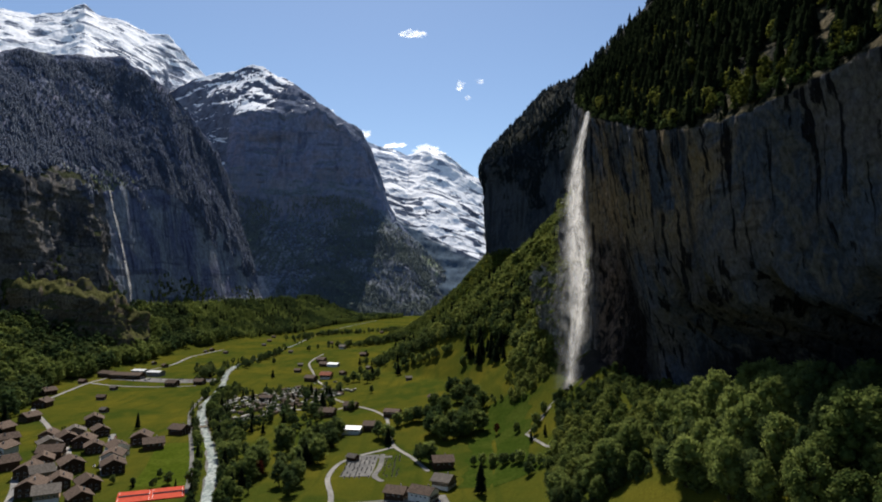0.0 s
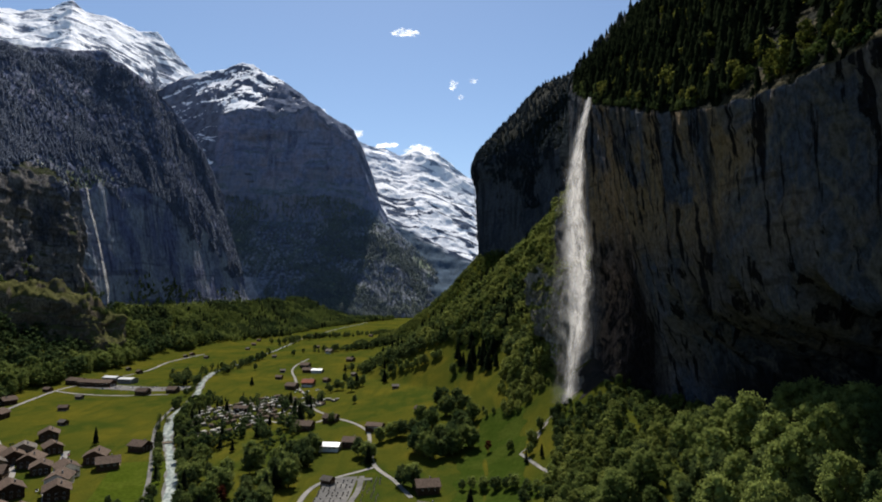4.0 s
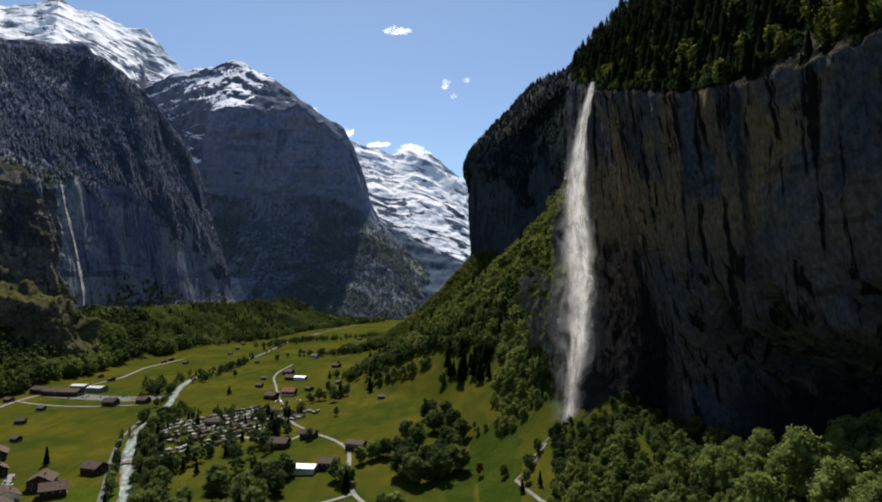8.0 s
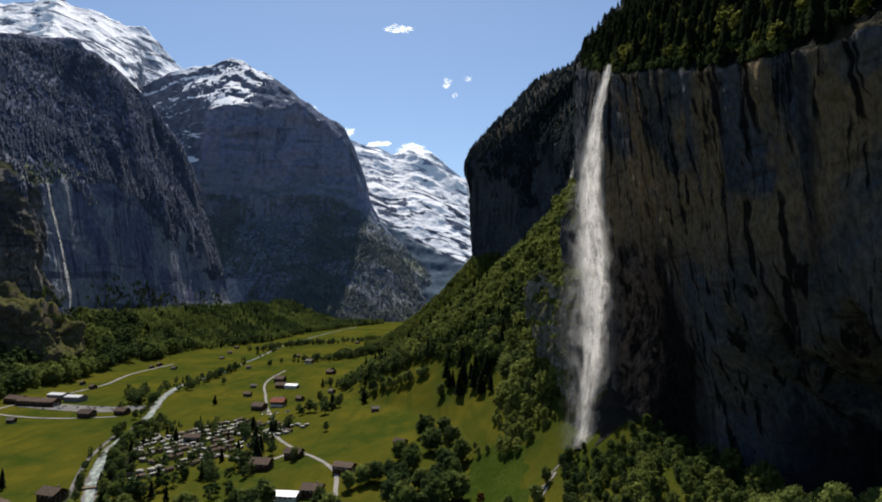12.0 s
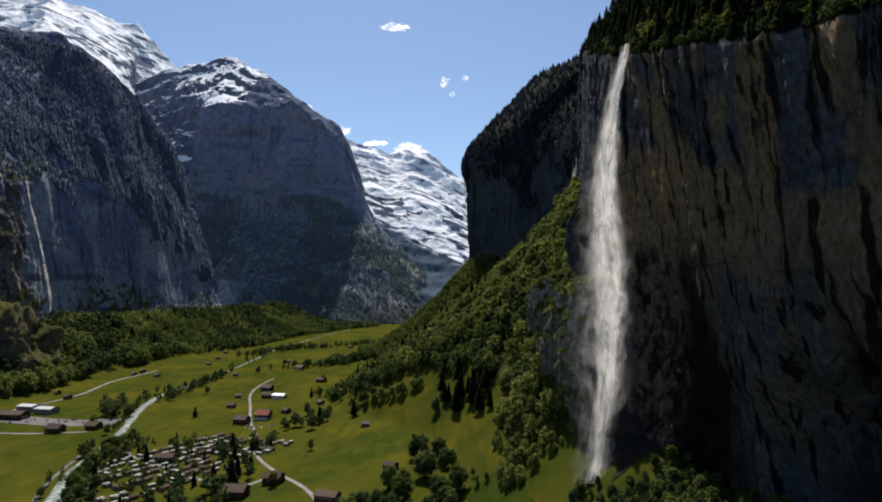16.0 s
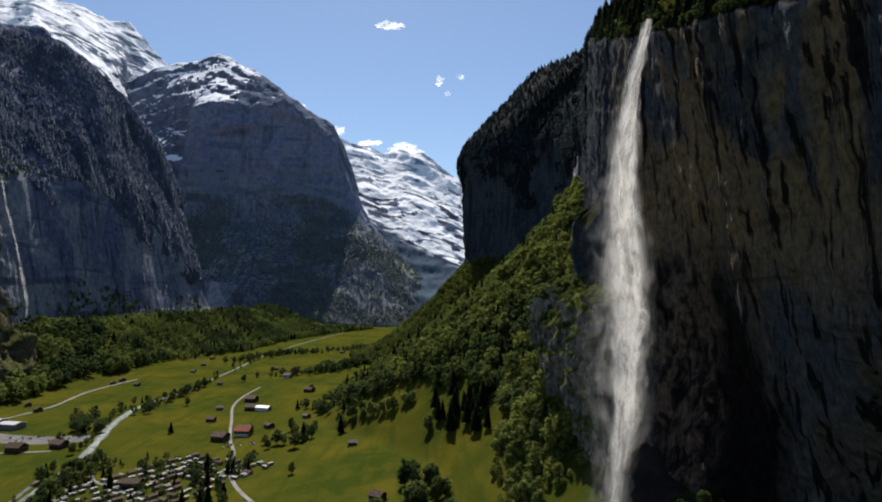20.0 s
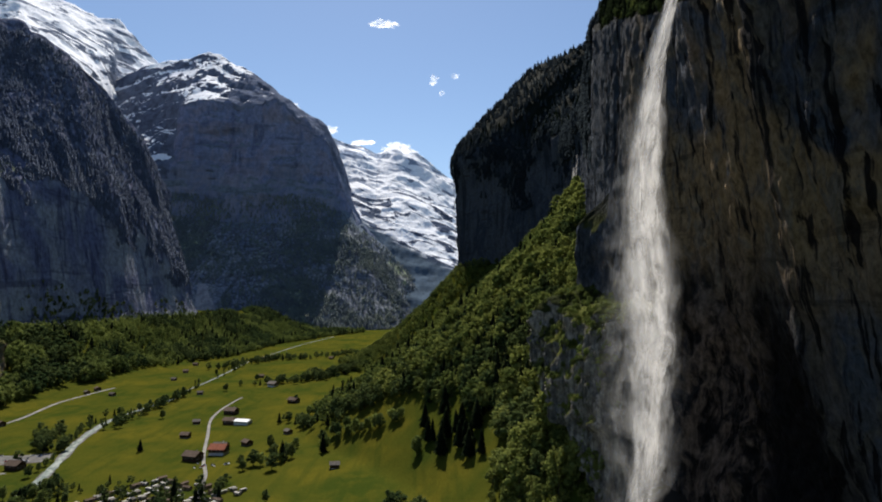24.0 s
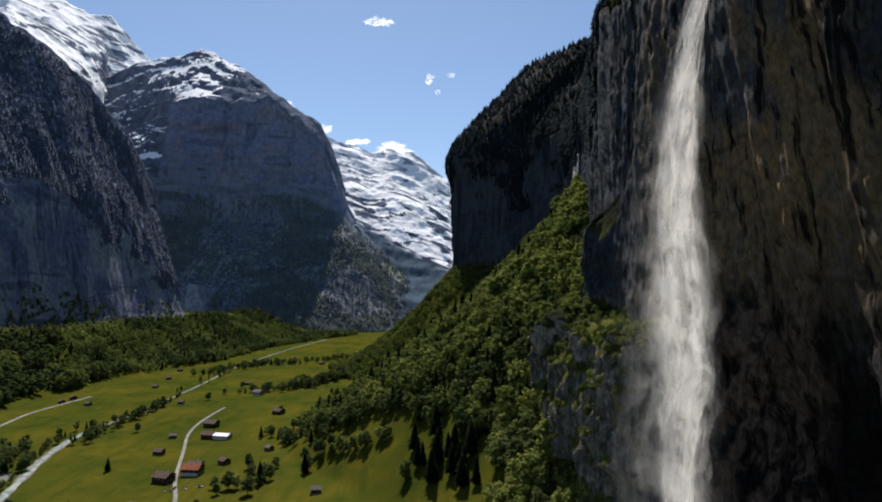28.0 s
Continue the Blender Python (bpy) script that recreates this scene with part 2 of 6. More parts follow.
def leafy_shape(lumps, leaves, leaf, seed, wide=0.30, low=0.22):
    """A broad-leaved tree one metre high: forked trunk, dark inner boughs, and a crown of many leaf sprays."""
    rng = np.random.default_rng(seed)
    v, f, sl = [], [], []

    def stick(p, q, r1, r2):
        i = len(v)
        for c, r in ((p, r1), (q, r2)):
            for k in range(5):
                t = 1.2566 * k
                v.append((c[0] + r * np.cos(t), c[1] + r * np.sin(t), c[2]))
        for k in range(5):
            a, b = i + k, i + (k + 1) % 5
            f.append((a, b, b + 5))
            f.append((a, b + 5, a + 5))
            sl.extend((0, 0))

    stick((0, 0, -0.03), (0.01, 0, low + 0.15), 0.024, 0.015)
    cs, rs = [], []
    for k in range(lumps):
        t = 2.4 * k + rng.uniform(-0.4, 0.4)
        h = (k + 0.5) / lumps
        rad = wide * np.sin(np.pi * (0.18 + 0.72 * h)) * rng.uniform(0.45, 0.8)
        c = np.array((rad * np.cos(t), rad * np.sin(t), low + 0.10 + (0.80 - low) * h + rng.uniform(-0.03, 0.03)))
        cs.append(c)
        rs.append(rng.uniform(0.10, 0.20) * (1.12 - 0.35 * h) * wide / 0.30 * (8 / (lumps + 2)) ** 0.3)
        if lumps > 4 and k % 2 == 0:
            stick((0.01, 0, low + 0.08 + 0.2 * h), tuple(c * 0.8 + np.array((0, 0, 0.1))), 0.010, 0.004)
    for c, r in zip(cs, rs):
        i = len(v)
        for p in ICO_V:
            v.append(tuple(c + p * r * rng.uniform(0.55, 0.88)))
        for t in ICO_F:
            f.append(tuple(i + t))
            sl.append(1)
    for n in range(leaves):
        k = n % lumps
        d = rng.normal(0, 1, 3)
        d[2] += 0.25
        d /= np.linalg.norm(d)
        p = cs[k] + d * rs[k] * rng.uniform(0.72, 1.30)
        nrm = d + rng.normal(0, 0.55, 3)
        nrm /= np.linalg.norm(nrm)
        t1 = np.cross(nrm, rng.normal(0, 1, 3))
        t1 /= np.linalg.norm(t1)
        t2 = np.cross(nrm, t1)
        a, b = leaf * rng.uniform(0.6, 1.3), leaf * rng.uniform(0.5, 1.0)
        i = len(v)
        v.extend([tuple(p + t1 * a), tuple(p + t2 * b), tuple(p - t1 * a), tuple(p - t2 * b)])
        f.extend([(i, i + 1, i + 2), (i, i + 2, i + 3)])
        sl.extend((1, 1))
    return np.array(v, float), np.array(f, int), np.array(sl, int)


def grown(name, shapes, places, heights, mats, label, category, seed=0, widths=(0.85, 1.2), soft=False):
    """A wood: every tree real geometry, joined into one object."""
    rng = np.random.default_rng(seed)
    places, heights = np.asarray(places, float), np.asarray(heights, float)
    pick = rng.integers(0, len(shapes), len(places))
    V, F, S, base = [], [], [], 0
    for k, (sv, sf, ss) in enumerate(shapes):
        at = np.nonzero(pick == k)[0]
        if not len(at):
            continue
        a = rng.uniform(0, 6.283, len(at))
        w = rng.uniform(*widths, len(at)) * heights[at]
        ca, sa = np.cos(a) * w, np.sin(a) * w
        x = ca[:, None] * sv[:, 0] - sa[:, None] * sv[:, 1] + places[at, 0:1]
        y = sa[:, None] * sv[:, 0] + ca[:, None] * sv[:, 1] + places[at, 1:2]
        z = heights[at][:, None] * sv[:, 2] + places[at, 2:3]
        V.append(np.stack([x, y, z], -1).reshape(-1, 3))
        F.append((sf[None] + (np.arange(len(at)) * len(sv))[:, None, None] + base).reshape(-1, 3))
        S.append(np.tile(ss, len(at)))
        base += len(at) * len(sv)
    ob = raw_mesh(name, np.concatenate(V), np.concatenate(F), mats, smooth_faces=soft, slots=np.concatenate(S))
    return tagged(ob, label, category, kind="stuff")


def on_sheet(g, n, rng, keep=None):
    """Random places on a sheet of rows and columns, evenly by area, where keep(x, y, z, nz) allows."""
    a, b, c, d = g[:-1, :-1], g[:-1, 1:], g[1:, 1:], g[1:, :-1]
    nrm = np.cross(c - a, d - b)
    area = np.linalg.norm(nrm, axis=-1)
    nz = np.abs(nrm[..., 2]) / np.maximum(area, 1e-9)
    mid_p = (a + b + c + d) / 4
    ok = keep(mid_p[..., 0], mid_p[..., 1], mid_p[..., 2], nz) if keep else np.ones(area.shape)
    p = (area * ok).ravel()
    i = rng.choice(p.size, n, p=p / p.sum())
    r, q = np.unravel_index(i, area.shape)
    u, v = rng.random(n)[:, None], rng.random(n)[:, None]
    return (a[r, q] * (1 - u) + b[r, q] * u) * (1 - v) + (d[r, q] * (1 - u) + c[r, q] * u) * v


def scattered(n, x0, x1, y0, y1, keep, rng, apart=0.0):
    """Random places on the ground inside a box, where keep(x, y) allows, no nearer than apart."""
    out, cells = [], {}
    tries = 0
    while len(out) < n and tries < 60:
        tries += 1
        x, y = rng.uniform(x0, x1, n * 2), rng.uniform(y0, y1, n * 2)
        m = keep(x, y) > rng.random(n * 2)
        for px_, py_ in zip(x[m], y[m]):
            if apart:
                ci, cj = int(px_ // apart), int(py_ // apart)
                if any((px_ - qx) ** 2 + (py_ - qy) ** 2 < apart * apart for di in (-1, 0, 1) for dj in (-1, 0, 1) for qx, qy in cells.get((ci + di, cj + dj), ())):
                    continue
                cells.setdefault((ci, cj), []).append((px_, py_))
            out.append((px_, py_))
            if len(out) == n:
                break
    p = np.array(out)
    return np.column_stack([p, ground_z(p[:, 0], p[:, 1])])

# ---- materials ----
class Shader:
    """Short calls for building a node material."""

    def __init__(self, name, roughness=0.8, metallic=0.0, specular=0.3):
        self.m = bpy.data.materials.new(name)
        self.m.use_nodes = True
        self.t = self.m.node_tree
        self.bsdf = self.t.nodes["Principled BSDF"]
        self.out = self.t.nodes["Material Output"]
        self.set(self.bsdf, "Roughness", roughness)
        self.set(self.bsdf, "Metallic", metallic)
        self.set(self.bsdf, "Specular IOR Level", specular)

    def set(self, node, key, value):
        if isinstance(value, bpy.types.NodeSocket):
            self.t.links.new(value, node.inputs[key])
        elif isinstance(value, (tuple, list)) and len(value) == 3 and node.inputs[key].type == "RGBA":
            node.inputs[key].default_value = (*value, 1)
        else:
            node.inputs[key].default_value = value

    def place(self, sx=1.0, sy=1.0, sz=1.0, own=False):
        """World (or the object's own) coordinates, scaled."""
        if own:
            v = self.t.nodes.new("ShaderNodeTexCoord").outputs["Object"]
        else:
            v = self.t.nodes.new("ShaderNodeNewGeometry").outputs["Position"]
        n = self.t.nodes.new("ShaderNodeVectorMath")
        n.operation = "MULTIPLY"
        self.set(n, 0, v)
        self.set(n, 1, (sx, sy, sz))
        return n.outputs[0]

    def noise(self, vec, detail=4.0, rough=0.55, distort=0.0):
        n = self.t.nodes.new("ShaderNodeTexNoise")
        self.set(n, "Vector", vec)
        self.set(n, "Scale", 1.0)
        self.set(n, "Detail", detail)
        self.set(n, "Roughness", rough)
        self.set(n, "Distortion", distort)
        return n.outputs["Fac"]

    def cells(self, vec):
        n = self.t.nodes.new("ShaderNodeTexVoronoi")
        self.set(n, "Vector", vec)
        self.set(n, "Scale", 1.0)
        return n.outputs["Distance"]

    def math(self, op, a, b=0.0, clamp=False):
        n = self.t.nodes.new("ShaderNodeMath")
        n.operation = op
        n.use_clamp = clamp
        self.set(n, 0, a)
        self.set(n, 1, b)
        return n.outputs[0]

    def ramp(self, value, lo, hi, a=0.0, b=1.0):
        n = self.t.nodes.new("ShaderNodeMapRange")
        n.interpolation_type = "SMOOTHSTEP"
        self.set(n, "Value", value)
        for key, v in (("From Min", lo), ("From Max", hi), ("To Min", a), ("To Max", b)):
            self.set(n, key, v)
        return n.outputs[0]

    def mix(self, fac, a, b):
        n = self.t.nodes.new("ShaderNodeMix")
        n.data_type = "RGBA"
        n.clamp_factor = True
        self.set(n, 0, fac)
        self.set(n, 6, a)
        self.set(n, 7, b)
        return n.outputs[2]

    def scaled(self, colour, factor):
        n = self.t.nodes.new("ShaderNodeVectorMath")
        n.operation = "SCALE"
        self.set(n, 0, colour)
        self.set(n, "Scale", factor)
        return n.outputs[0]

    def random(self):
        return self.t.nodes.new("ShaderNodeObjectInfo").outputs["Random"]

    def island(self):
        return self.t.nodes.new("ShaderNodeNewGeometry").outputs["Random Per Island"]

    def normal_z(self):
        g = self.t.nodes.new("ShaderNodeNewGeometry")
        s = self.t.nodes.new("ShaderNodeSeparateXYZ")
        self.set(s, 0, g.outputs["Normal"])
        return s.outputs["Z"]

    def pos(self, axis):
        g = self.t.nodes.new("ShaderNodeNewGeometry")
        s = self.t.nodes.new("ShaderNodeSeparateXYZ")
        self.set(s, 0, g.outputs["Position"])
        return s.outputs[axis]

    def uv(self):
        n = self.t.nodes.new("ShaderNodeUVMap")
        s = self.t.nodes.new("ShaderNodeSeparateXYZ")
        self.set(s, 0, n.outputs["UV"])
        return s.outputs["X"], s.outputs["Y"]

    def bump(self, height, strength=0.5, distance=1.0):
        n = self.t.nodes.new("ShaderNodeBump")
        self.set(n, "Strength", strength)
        self.set(n, "Distance", distance)
        self.set(n, "Height", height)
        self.set(self.bsdf, "Normal", n.outputs[0])

    def colour(self, c):
        self.set(self.bsdf, "Base Color", c)
        return self


def plain(name, colour, roughness=0.7, vary=0.25, grain=1.5, metallic=0.0, own=False):
    """Paint, wood or metal with a little unevenness and a per-thing shift."""
    s = Shader(name, roughness, metallic, specular=0.05 if roughness > 0.7 else 0.4)
    n = s.noise(s.place(grain, grain, grain * 0.6, own=own), 5)
    f = s.math("ADD", s.ramp(n, 0.3, 0.7, 1 - vary, 1 + vary), s.math("MULTIPLY", s.random(), vary))
    s.colour(s.scaled(s.mix(0.0, colour, colour), s.math("SUBTRACT", f, vary / 2)))
    s.bump(n, 0.25, 0.05)
    return s.m


def grass_material():
    s = Shader("meadow_grass", 1.0, specular=0.0)
    big = s.noise(s.place(0.011, 0.011, 0.011), 3)
    mid = s.noise(s.place(0.06, 0.035, 0.05), 4, distort=0.6)
    fine = s.noise(s.place(0.9, 0.9, 0.9), 5, 0.7)
    strip = s.noise(s.place(0.10, 0.008, 0.0), 2)
    c = s.mix(s.ramp(big, 0.38, 0.62), (0.031, 0.044, 0.007), (0.074, 0.068, 0.009))
    c = s.mix(s.ramp(mid, 0.4, 0.65), c, (0.052, 0.056, 0.008))
    c = s.mix(s.ramp(strip, 0.52, 0.66, 0, 0.45), c, (0.031, 0.043, 0.007))
    c = s.scaled(c, s.ramp(fine, 0.25, 0.75, 0.72, 1.25))
    s.colour(c)
    s.bump(fine, 0.5, 0.5)
    return s.m


def cliff_material():
    s = Shader("limestone_cliff", 0.95, specular=0.02)
    streak = s.noise(s.place(0.15, 0.15, 0.011), 6, 0.62, 0.5)
    wide = s.noise(s.place(0.028, 0.028, 0.004), 4, 0.6, 0.3)
    thin = s.noise(s.place(0.4, 0.4, 0.022), 5, 0.65)
    patch = s.noise(s.place(0.020, 0.020, 0.013), 5, 0.62, 0.8)
    band = s.noise(s.place(0.02, 0.02, 0.17), 4, 0.6, 0.4)
    grain = s.noise(s.place(0.45, 0.45, 0.30), 9, 0.72)
    blotch = s.noise(s.place(0.11, 0.11, 0.07), 6, 0.65, 1.0)
    tan = s.math("MULTIPLY", s.ramp(patch, 0.41, 0.54), s.math("MULTIPLY", s.ramp(s.pos("Y"), 250.0, 340.0, 0.35, 1.0), s.ramp(s.math("ADD", s.pos("Z"), s.math("MULTIPLY", blotch, 50.0)), 150.0, 205.0, 0.25, 1.0)))
    c = s.mix(tan, s.mix(s.ramp(wide, 0.35, 0.6), (0.094, 0.112, 0.148), (0.060, 0.072, 0.096)), (0.265, 0.188, 0.108))
    # Past the falls the wall's shade is put into a darker, plainer grey-blue.
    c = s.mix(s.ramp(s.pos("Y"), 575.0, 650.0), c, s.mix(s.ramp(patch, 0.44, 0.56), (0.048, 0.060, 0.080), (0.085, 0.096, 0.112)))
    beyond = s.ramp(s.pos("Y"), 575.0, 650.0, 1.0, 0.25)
    c = s.mix(s.math("MULTIPLY", s.ramp(blotch, 0.5, 0.62, 0, 0.7), beyond), c, (0.15, 0.138, 0.118))
    c = s.mix(s.math("MULTIPLY", s.ramp(thin, 0.52, 0.68, 0, 0.32), beyond), c, (0.21, 0.185, 0.15))
    c = s.mix(s.ramp(band, 0.58, 0.68, 0, 0.5), c, (0.035, 0.030, 0.024))
    c = s.mix(s.ramp(blotch, 0.36, 0.28, 0, 0.75), c, (0.012, 0.012, 0.013))
    c = s.mix(s.math("MULTIPLY", s.ramp(streak, 0.53, 0.59, 0, 0.92), s.ramp(s.pos("Y"), 700.0, 1000.0, 1.0, 0.35)), c, (0.008, 0.008, 0.010))
    c = s.mix(s.ramp(wide, 0.56, 0.66, 0, 0.6), c, (0.022, 0.024, 0.030))
    c = s.scaled(c, s.ramp(grain, 0.28, 0.72, 0.42, 1.22))
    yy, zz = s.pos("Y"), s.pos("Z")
    # Deep shade of the low recess, put in as near-black rock.
    recess_shade = s.math("MULTIPLY", s.ramp(s.math("ADD", zz, s.math("MULTIPLY", blotch, 50.0)), 106.0, 128.0, 1, 0), s.ramp(yy, 405.0, 460.0, 1, 0))
    c = s.mix(s.math("MULTIPLY", recess_shade, 0.9), c, (0.010, 0.011, 0.012))
    # Wet rock by the falls; shade of the hollow beside it is coloured in too.
    soak_shade = s.math("MULTIPLY", s.ramp(s.math("ABSOLUTE", s.math("SUBTRACT", s.math("ADD", yy, s.math("MULTIPLY", patch, 30.0)), 541.0)), 32.0, 54.0, 1, 0), s.ramp(s.math("ADD", zz, s.math("MULTIPLY", blotch, 80.0)), 178.0, 238.0, 1, 0))
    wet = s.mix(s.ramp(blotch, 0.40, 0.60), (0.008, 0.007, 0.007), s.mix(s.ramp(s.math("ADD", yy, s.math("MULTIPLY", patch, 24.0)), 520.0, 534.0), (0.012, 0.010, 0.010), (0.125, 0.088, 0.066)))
    c = s.mix(s.math("MULTIPLY", soak_shade, 0.97), c, s.scaled(wet, s.ramp(grain, 0.3, 0.7, 0.35, 1.7)))
    # Pale bench rock, its colour lightened further for the sun on it.
    crag = s.math("MULTIPLY", s.math("MULTIPLY", s.ramp(yy, 572.0, 588.0), s.ramp(yy, 760.0, 735.0)), s.ramp(zz, 172.0, 150.0))
    c = s.mix(s.math("MULTIPLY", crag, s.ramp(blotch, 0.36, 0.56, 0.25, 0.9)), c, s.scaled(s.mix(s.ramp(thin, 0.4, 0.6), (0.155, 0.138, 0.112), (0.42, 0.375, 0.31)), s.ramp(grain, 0.3, 0.7, 0.4, 1.3)))
    mossy = s.math("MULTIPLY", s.ramp(s.normal_z(), 0.22, 0.45), s.math("MAXIMUM", s.ramp(grain, 0.20, 0.36), s.ramp(zz, 190.0, 215.0)))
    moss = s.mix(s.ramp(patch, 0.4, 0.6), (0.030, 0.036, 0.010), (0.090, 0.098, 0.020))
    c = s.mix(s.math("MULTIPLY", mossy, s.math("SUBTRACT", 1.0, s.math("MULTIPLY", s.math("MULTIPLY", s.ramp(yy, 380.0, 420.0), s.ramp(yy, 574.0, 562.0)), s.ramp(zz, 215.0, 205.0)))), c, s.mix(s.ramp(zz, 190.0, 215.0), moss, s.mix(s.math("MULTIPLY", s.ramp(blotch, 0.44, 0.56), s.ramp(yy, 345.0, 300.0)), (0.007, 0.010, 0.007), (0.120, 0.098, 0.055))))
    s.colour(c)
    s.set(s.bsdf, "Roughness", s.ramp(soak_shade, 0.0, 1.0, 0.9, 0.45))
    s.bump(s.math("ADD", s.math("ADD", s.math("MULTIPLY", streak, 1.2), grain), s.math("MULTIPLY", blotch, 1.2)), 1.0, 2.2)
    return s.m


def far_forest_material(name, dark, light, patch, crown=0.12, bare=(0.2, 0.2, 0.2), bare_part=0.0, relief=0.5):
    """A steep wood seen from far off: crowns, lighter glades, bare rock showing through here and there."""
    s = Shader(name, 1.0, specular=0.0)
    crowns = s.cells(s.place(crown, crown, crown * 0.6))
    n1 = s.noise(s.place(0.006, 0.006, 0.005), 5, 0.6, 0.5)
    n2 = s.noise(s.place(0.0035, 0.0035, 0.003), 3, 0.55, 0.3)
    flute = s.noise(s.place(0.02, 0.02, 0.005), 6, 0.65, 0.4)
    fine = s.noise(s.place(0.06, 0.06, 0.045), 5, 0.7)
    c = s.mix(s.ramp(n1, 0.40, 0.62), dark, light)
    c = s.mix(s.math("MULTIPLY", s.ramp(n2, 0.58, 0.66), s.ramp(fine, 0.42, 0.58)), c, patch)
    if bare_part:
        c = s.mix(s.math("MULTIPLY", s.ramp(flute, 0.54, 0.64), bare_part), c, bare)
    c = s.scaled(c, s.math("MULTIPLY", s.ramp(crowns, 0.1, 0.75, 1.22, 0.66), s.ramp(fine, 0.3, 0.7, 0.65, 1.35)))
    s.colour(c)
    s.bump(s.math("ADD", s.math("MULTIPLY", crowns, -1.0), fine), relief, 7.0)
    return s.m


def far_cliff_material(name, rock, pale, dark, green, size=1.0, relief=0.8, warm=(0.2, 0.16, 0.11), warm_part=0.0, green_from=0.55):
    """A high rock wall: upright flutes and stains, thin level beds, tufts of green on the ledges."""
    s = Shader(name, 1.0, specular=0.0)
    flute = s.noise(s.place(0.045 * size, 0.045 * size, 0.0035 * size), 6, 0.62, 0.3)
    thin = s.noise(s.place(0.16 * size, 0.16 * size, 0.010 * size), 5, 0.65, 0.2)
    bed = s.noise(s.place(0.004 * size, 0.004 * size, 0.045 * size), 5, 0.62, 0.4)
    big = s.noise(s.place(0.008 * size, 0.008 * size, 0.006 * size), 5, 0.6, 0.6)
    grain = s.noise(s.place(0.10 * size, 0.10 * size, 0.08 * size), 6, 0.7)
    c = s.mix(s.ramp(big, 0.40, 0.60), rock, pale)
    c = s.mix(s.ramp(flute, 0.54, 0.64, 0, 0.7), c, dark)
    c = s.mix(s.ramp(thin, 0.54, 0.66, 0, 0.45), c, pale)
    c = s.mix(s.ramp(bed, 0.56, 0.64, 0, 0.55), c, dark)
    if warm_part:
        c = s.mix(s.math("MULTIPLY", s.ramp(s.noise(s.place(0.013, 0.013, 0.010), 4, 0.6, 0.8), 0.45, 0.60), warm_part), c, warm)
    c = s.scaled(c, s.ramp(grain, 0.3, 0.7, 1 - 0.45 * relief, 1 + 0.38 * relief))
    tuft = s.math("MULTIPLY", s.ramp(s.math("ADD", s.normal_z(), s.math("MULTIPLY", s.math("SUBTRACT", grain, 0.5), 0.6)), green_from - 0.12, green_from), s.ramp(big, 0.30, 0.5, 0.4, 1.0))
    c = s.mix(tuft, c, s.scaled(green, s.ramp(grain, 0.3, 0.7, 0.6, 1.3)))
    s.colour(c)
    s.bump(s.math("ADD", s.math("ADD", flute, s.math("MULTIPLY", bed, 0.5)), s.math("MULTIPLY", grain, 0.6)), relief, 8.0 / size)
    return s.m


def snow_material(name, rock, rock_high, line, lean, cover, dip=0.3, ledge=0.0, size=1.0, low=(0.12, 0.15, 0.2), high=(700.0, 1100.0), thin_from=None, relief=0.5):
    """Snow fields broken by dipping bands of rock above a snow line that leans with x; bare slopes below it."""
    s = Shader(name, 1.0, specular=0.0)
    x, y, z = s.pos("X"), s.pos("Y"), s.pos("Z")
    bed = s.t.nodes.new("ShaderNodeCombineXYZ")
    s.set(bed, 0, s.math("MULTIPLY", x, 0.0065 * size))
    s.set(bed, 1, s.math("MULTIPLY", y, 0.0040 * size))
    s.set(bed, 2, s.math("MULTIPLY", s.math("ADD", z, s.math("MULTIPLY", x, dip)), 0.024 * size))
    beds = s.noise(bed.outputs[0], 6, 0.58, 0.9)
    n1 = s.noise(s.place(0.005 * size, 0.005 * size, 0.005 * size), 6, 0.6, 0.4)
    fine = s.noise(s.place(0.035 * size, 0.035 * size, 0.05 * size), 6, 0.7, 0.4)
    nz = s.normal_z()
    r = s.mix(s.ramp(z, high[0], high[1]), rock, rock_high)
    r = s.scaled(r, s.ramp(fine, 0.3, 0.7, 0.6, 1.4))
    bare = s.math("ADD", s.math("ADD", beds, s.math("MULTIPLY", s.math("SUBTRACT", 0.75, nz), ledge)), s.math("MULTIPLY", s.math("SUBTRACT", fine, 0.5), 0.14))
    if thin_from is not None:
        bare = s.math("ADD", bare, s.ramp(x, thin_from[0], thin_from[1], 0.0, 0.34))
    snow = s.ramp(bare, cover, cover + 0.028, 1, 0)
    above = s.ramp(s.math("ADD", s.math("ADD", z, s.math("MULTIPLY", x, lean)), s.math("MULTIPLY", s.math("SUBTRACT", n1, 0.5), 160.0)), line - 22, line + 22)
    g = s.scaled(s.mix(s.ramp(n1, 0.4, 0.6), low, tuple(v * 0.7 for v in low)), s.ramp(fine, 0.3, 0.7, 0.75, 1.25))
    c = s.mix(above, g, s.mix(snow, r, (0.90, 0.91, 0.93)))
    s.colour(c)
    s.bump(s.math("ADD", s.math("MULTIPLY", beds, 0.8), s.math("MULTIPLY", fine, 0.5)), relief, 9.0 / size)
    return s.m


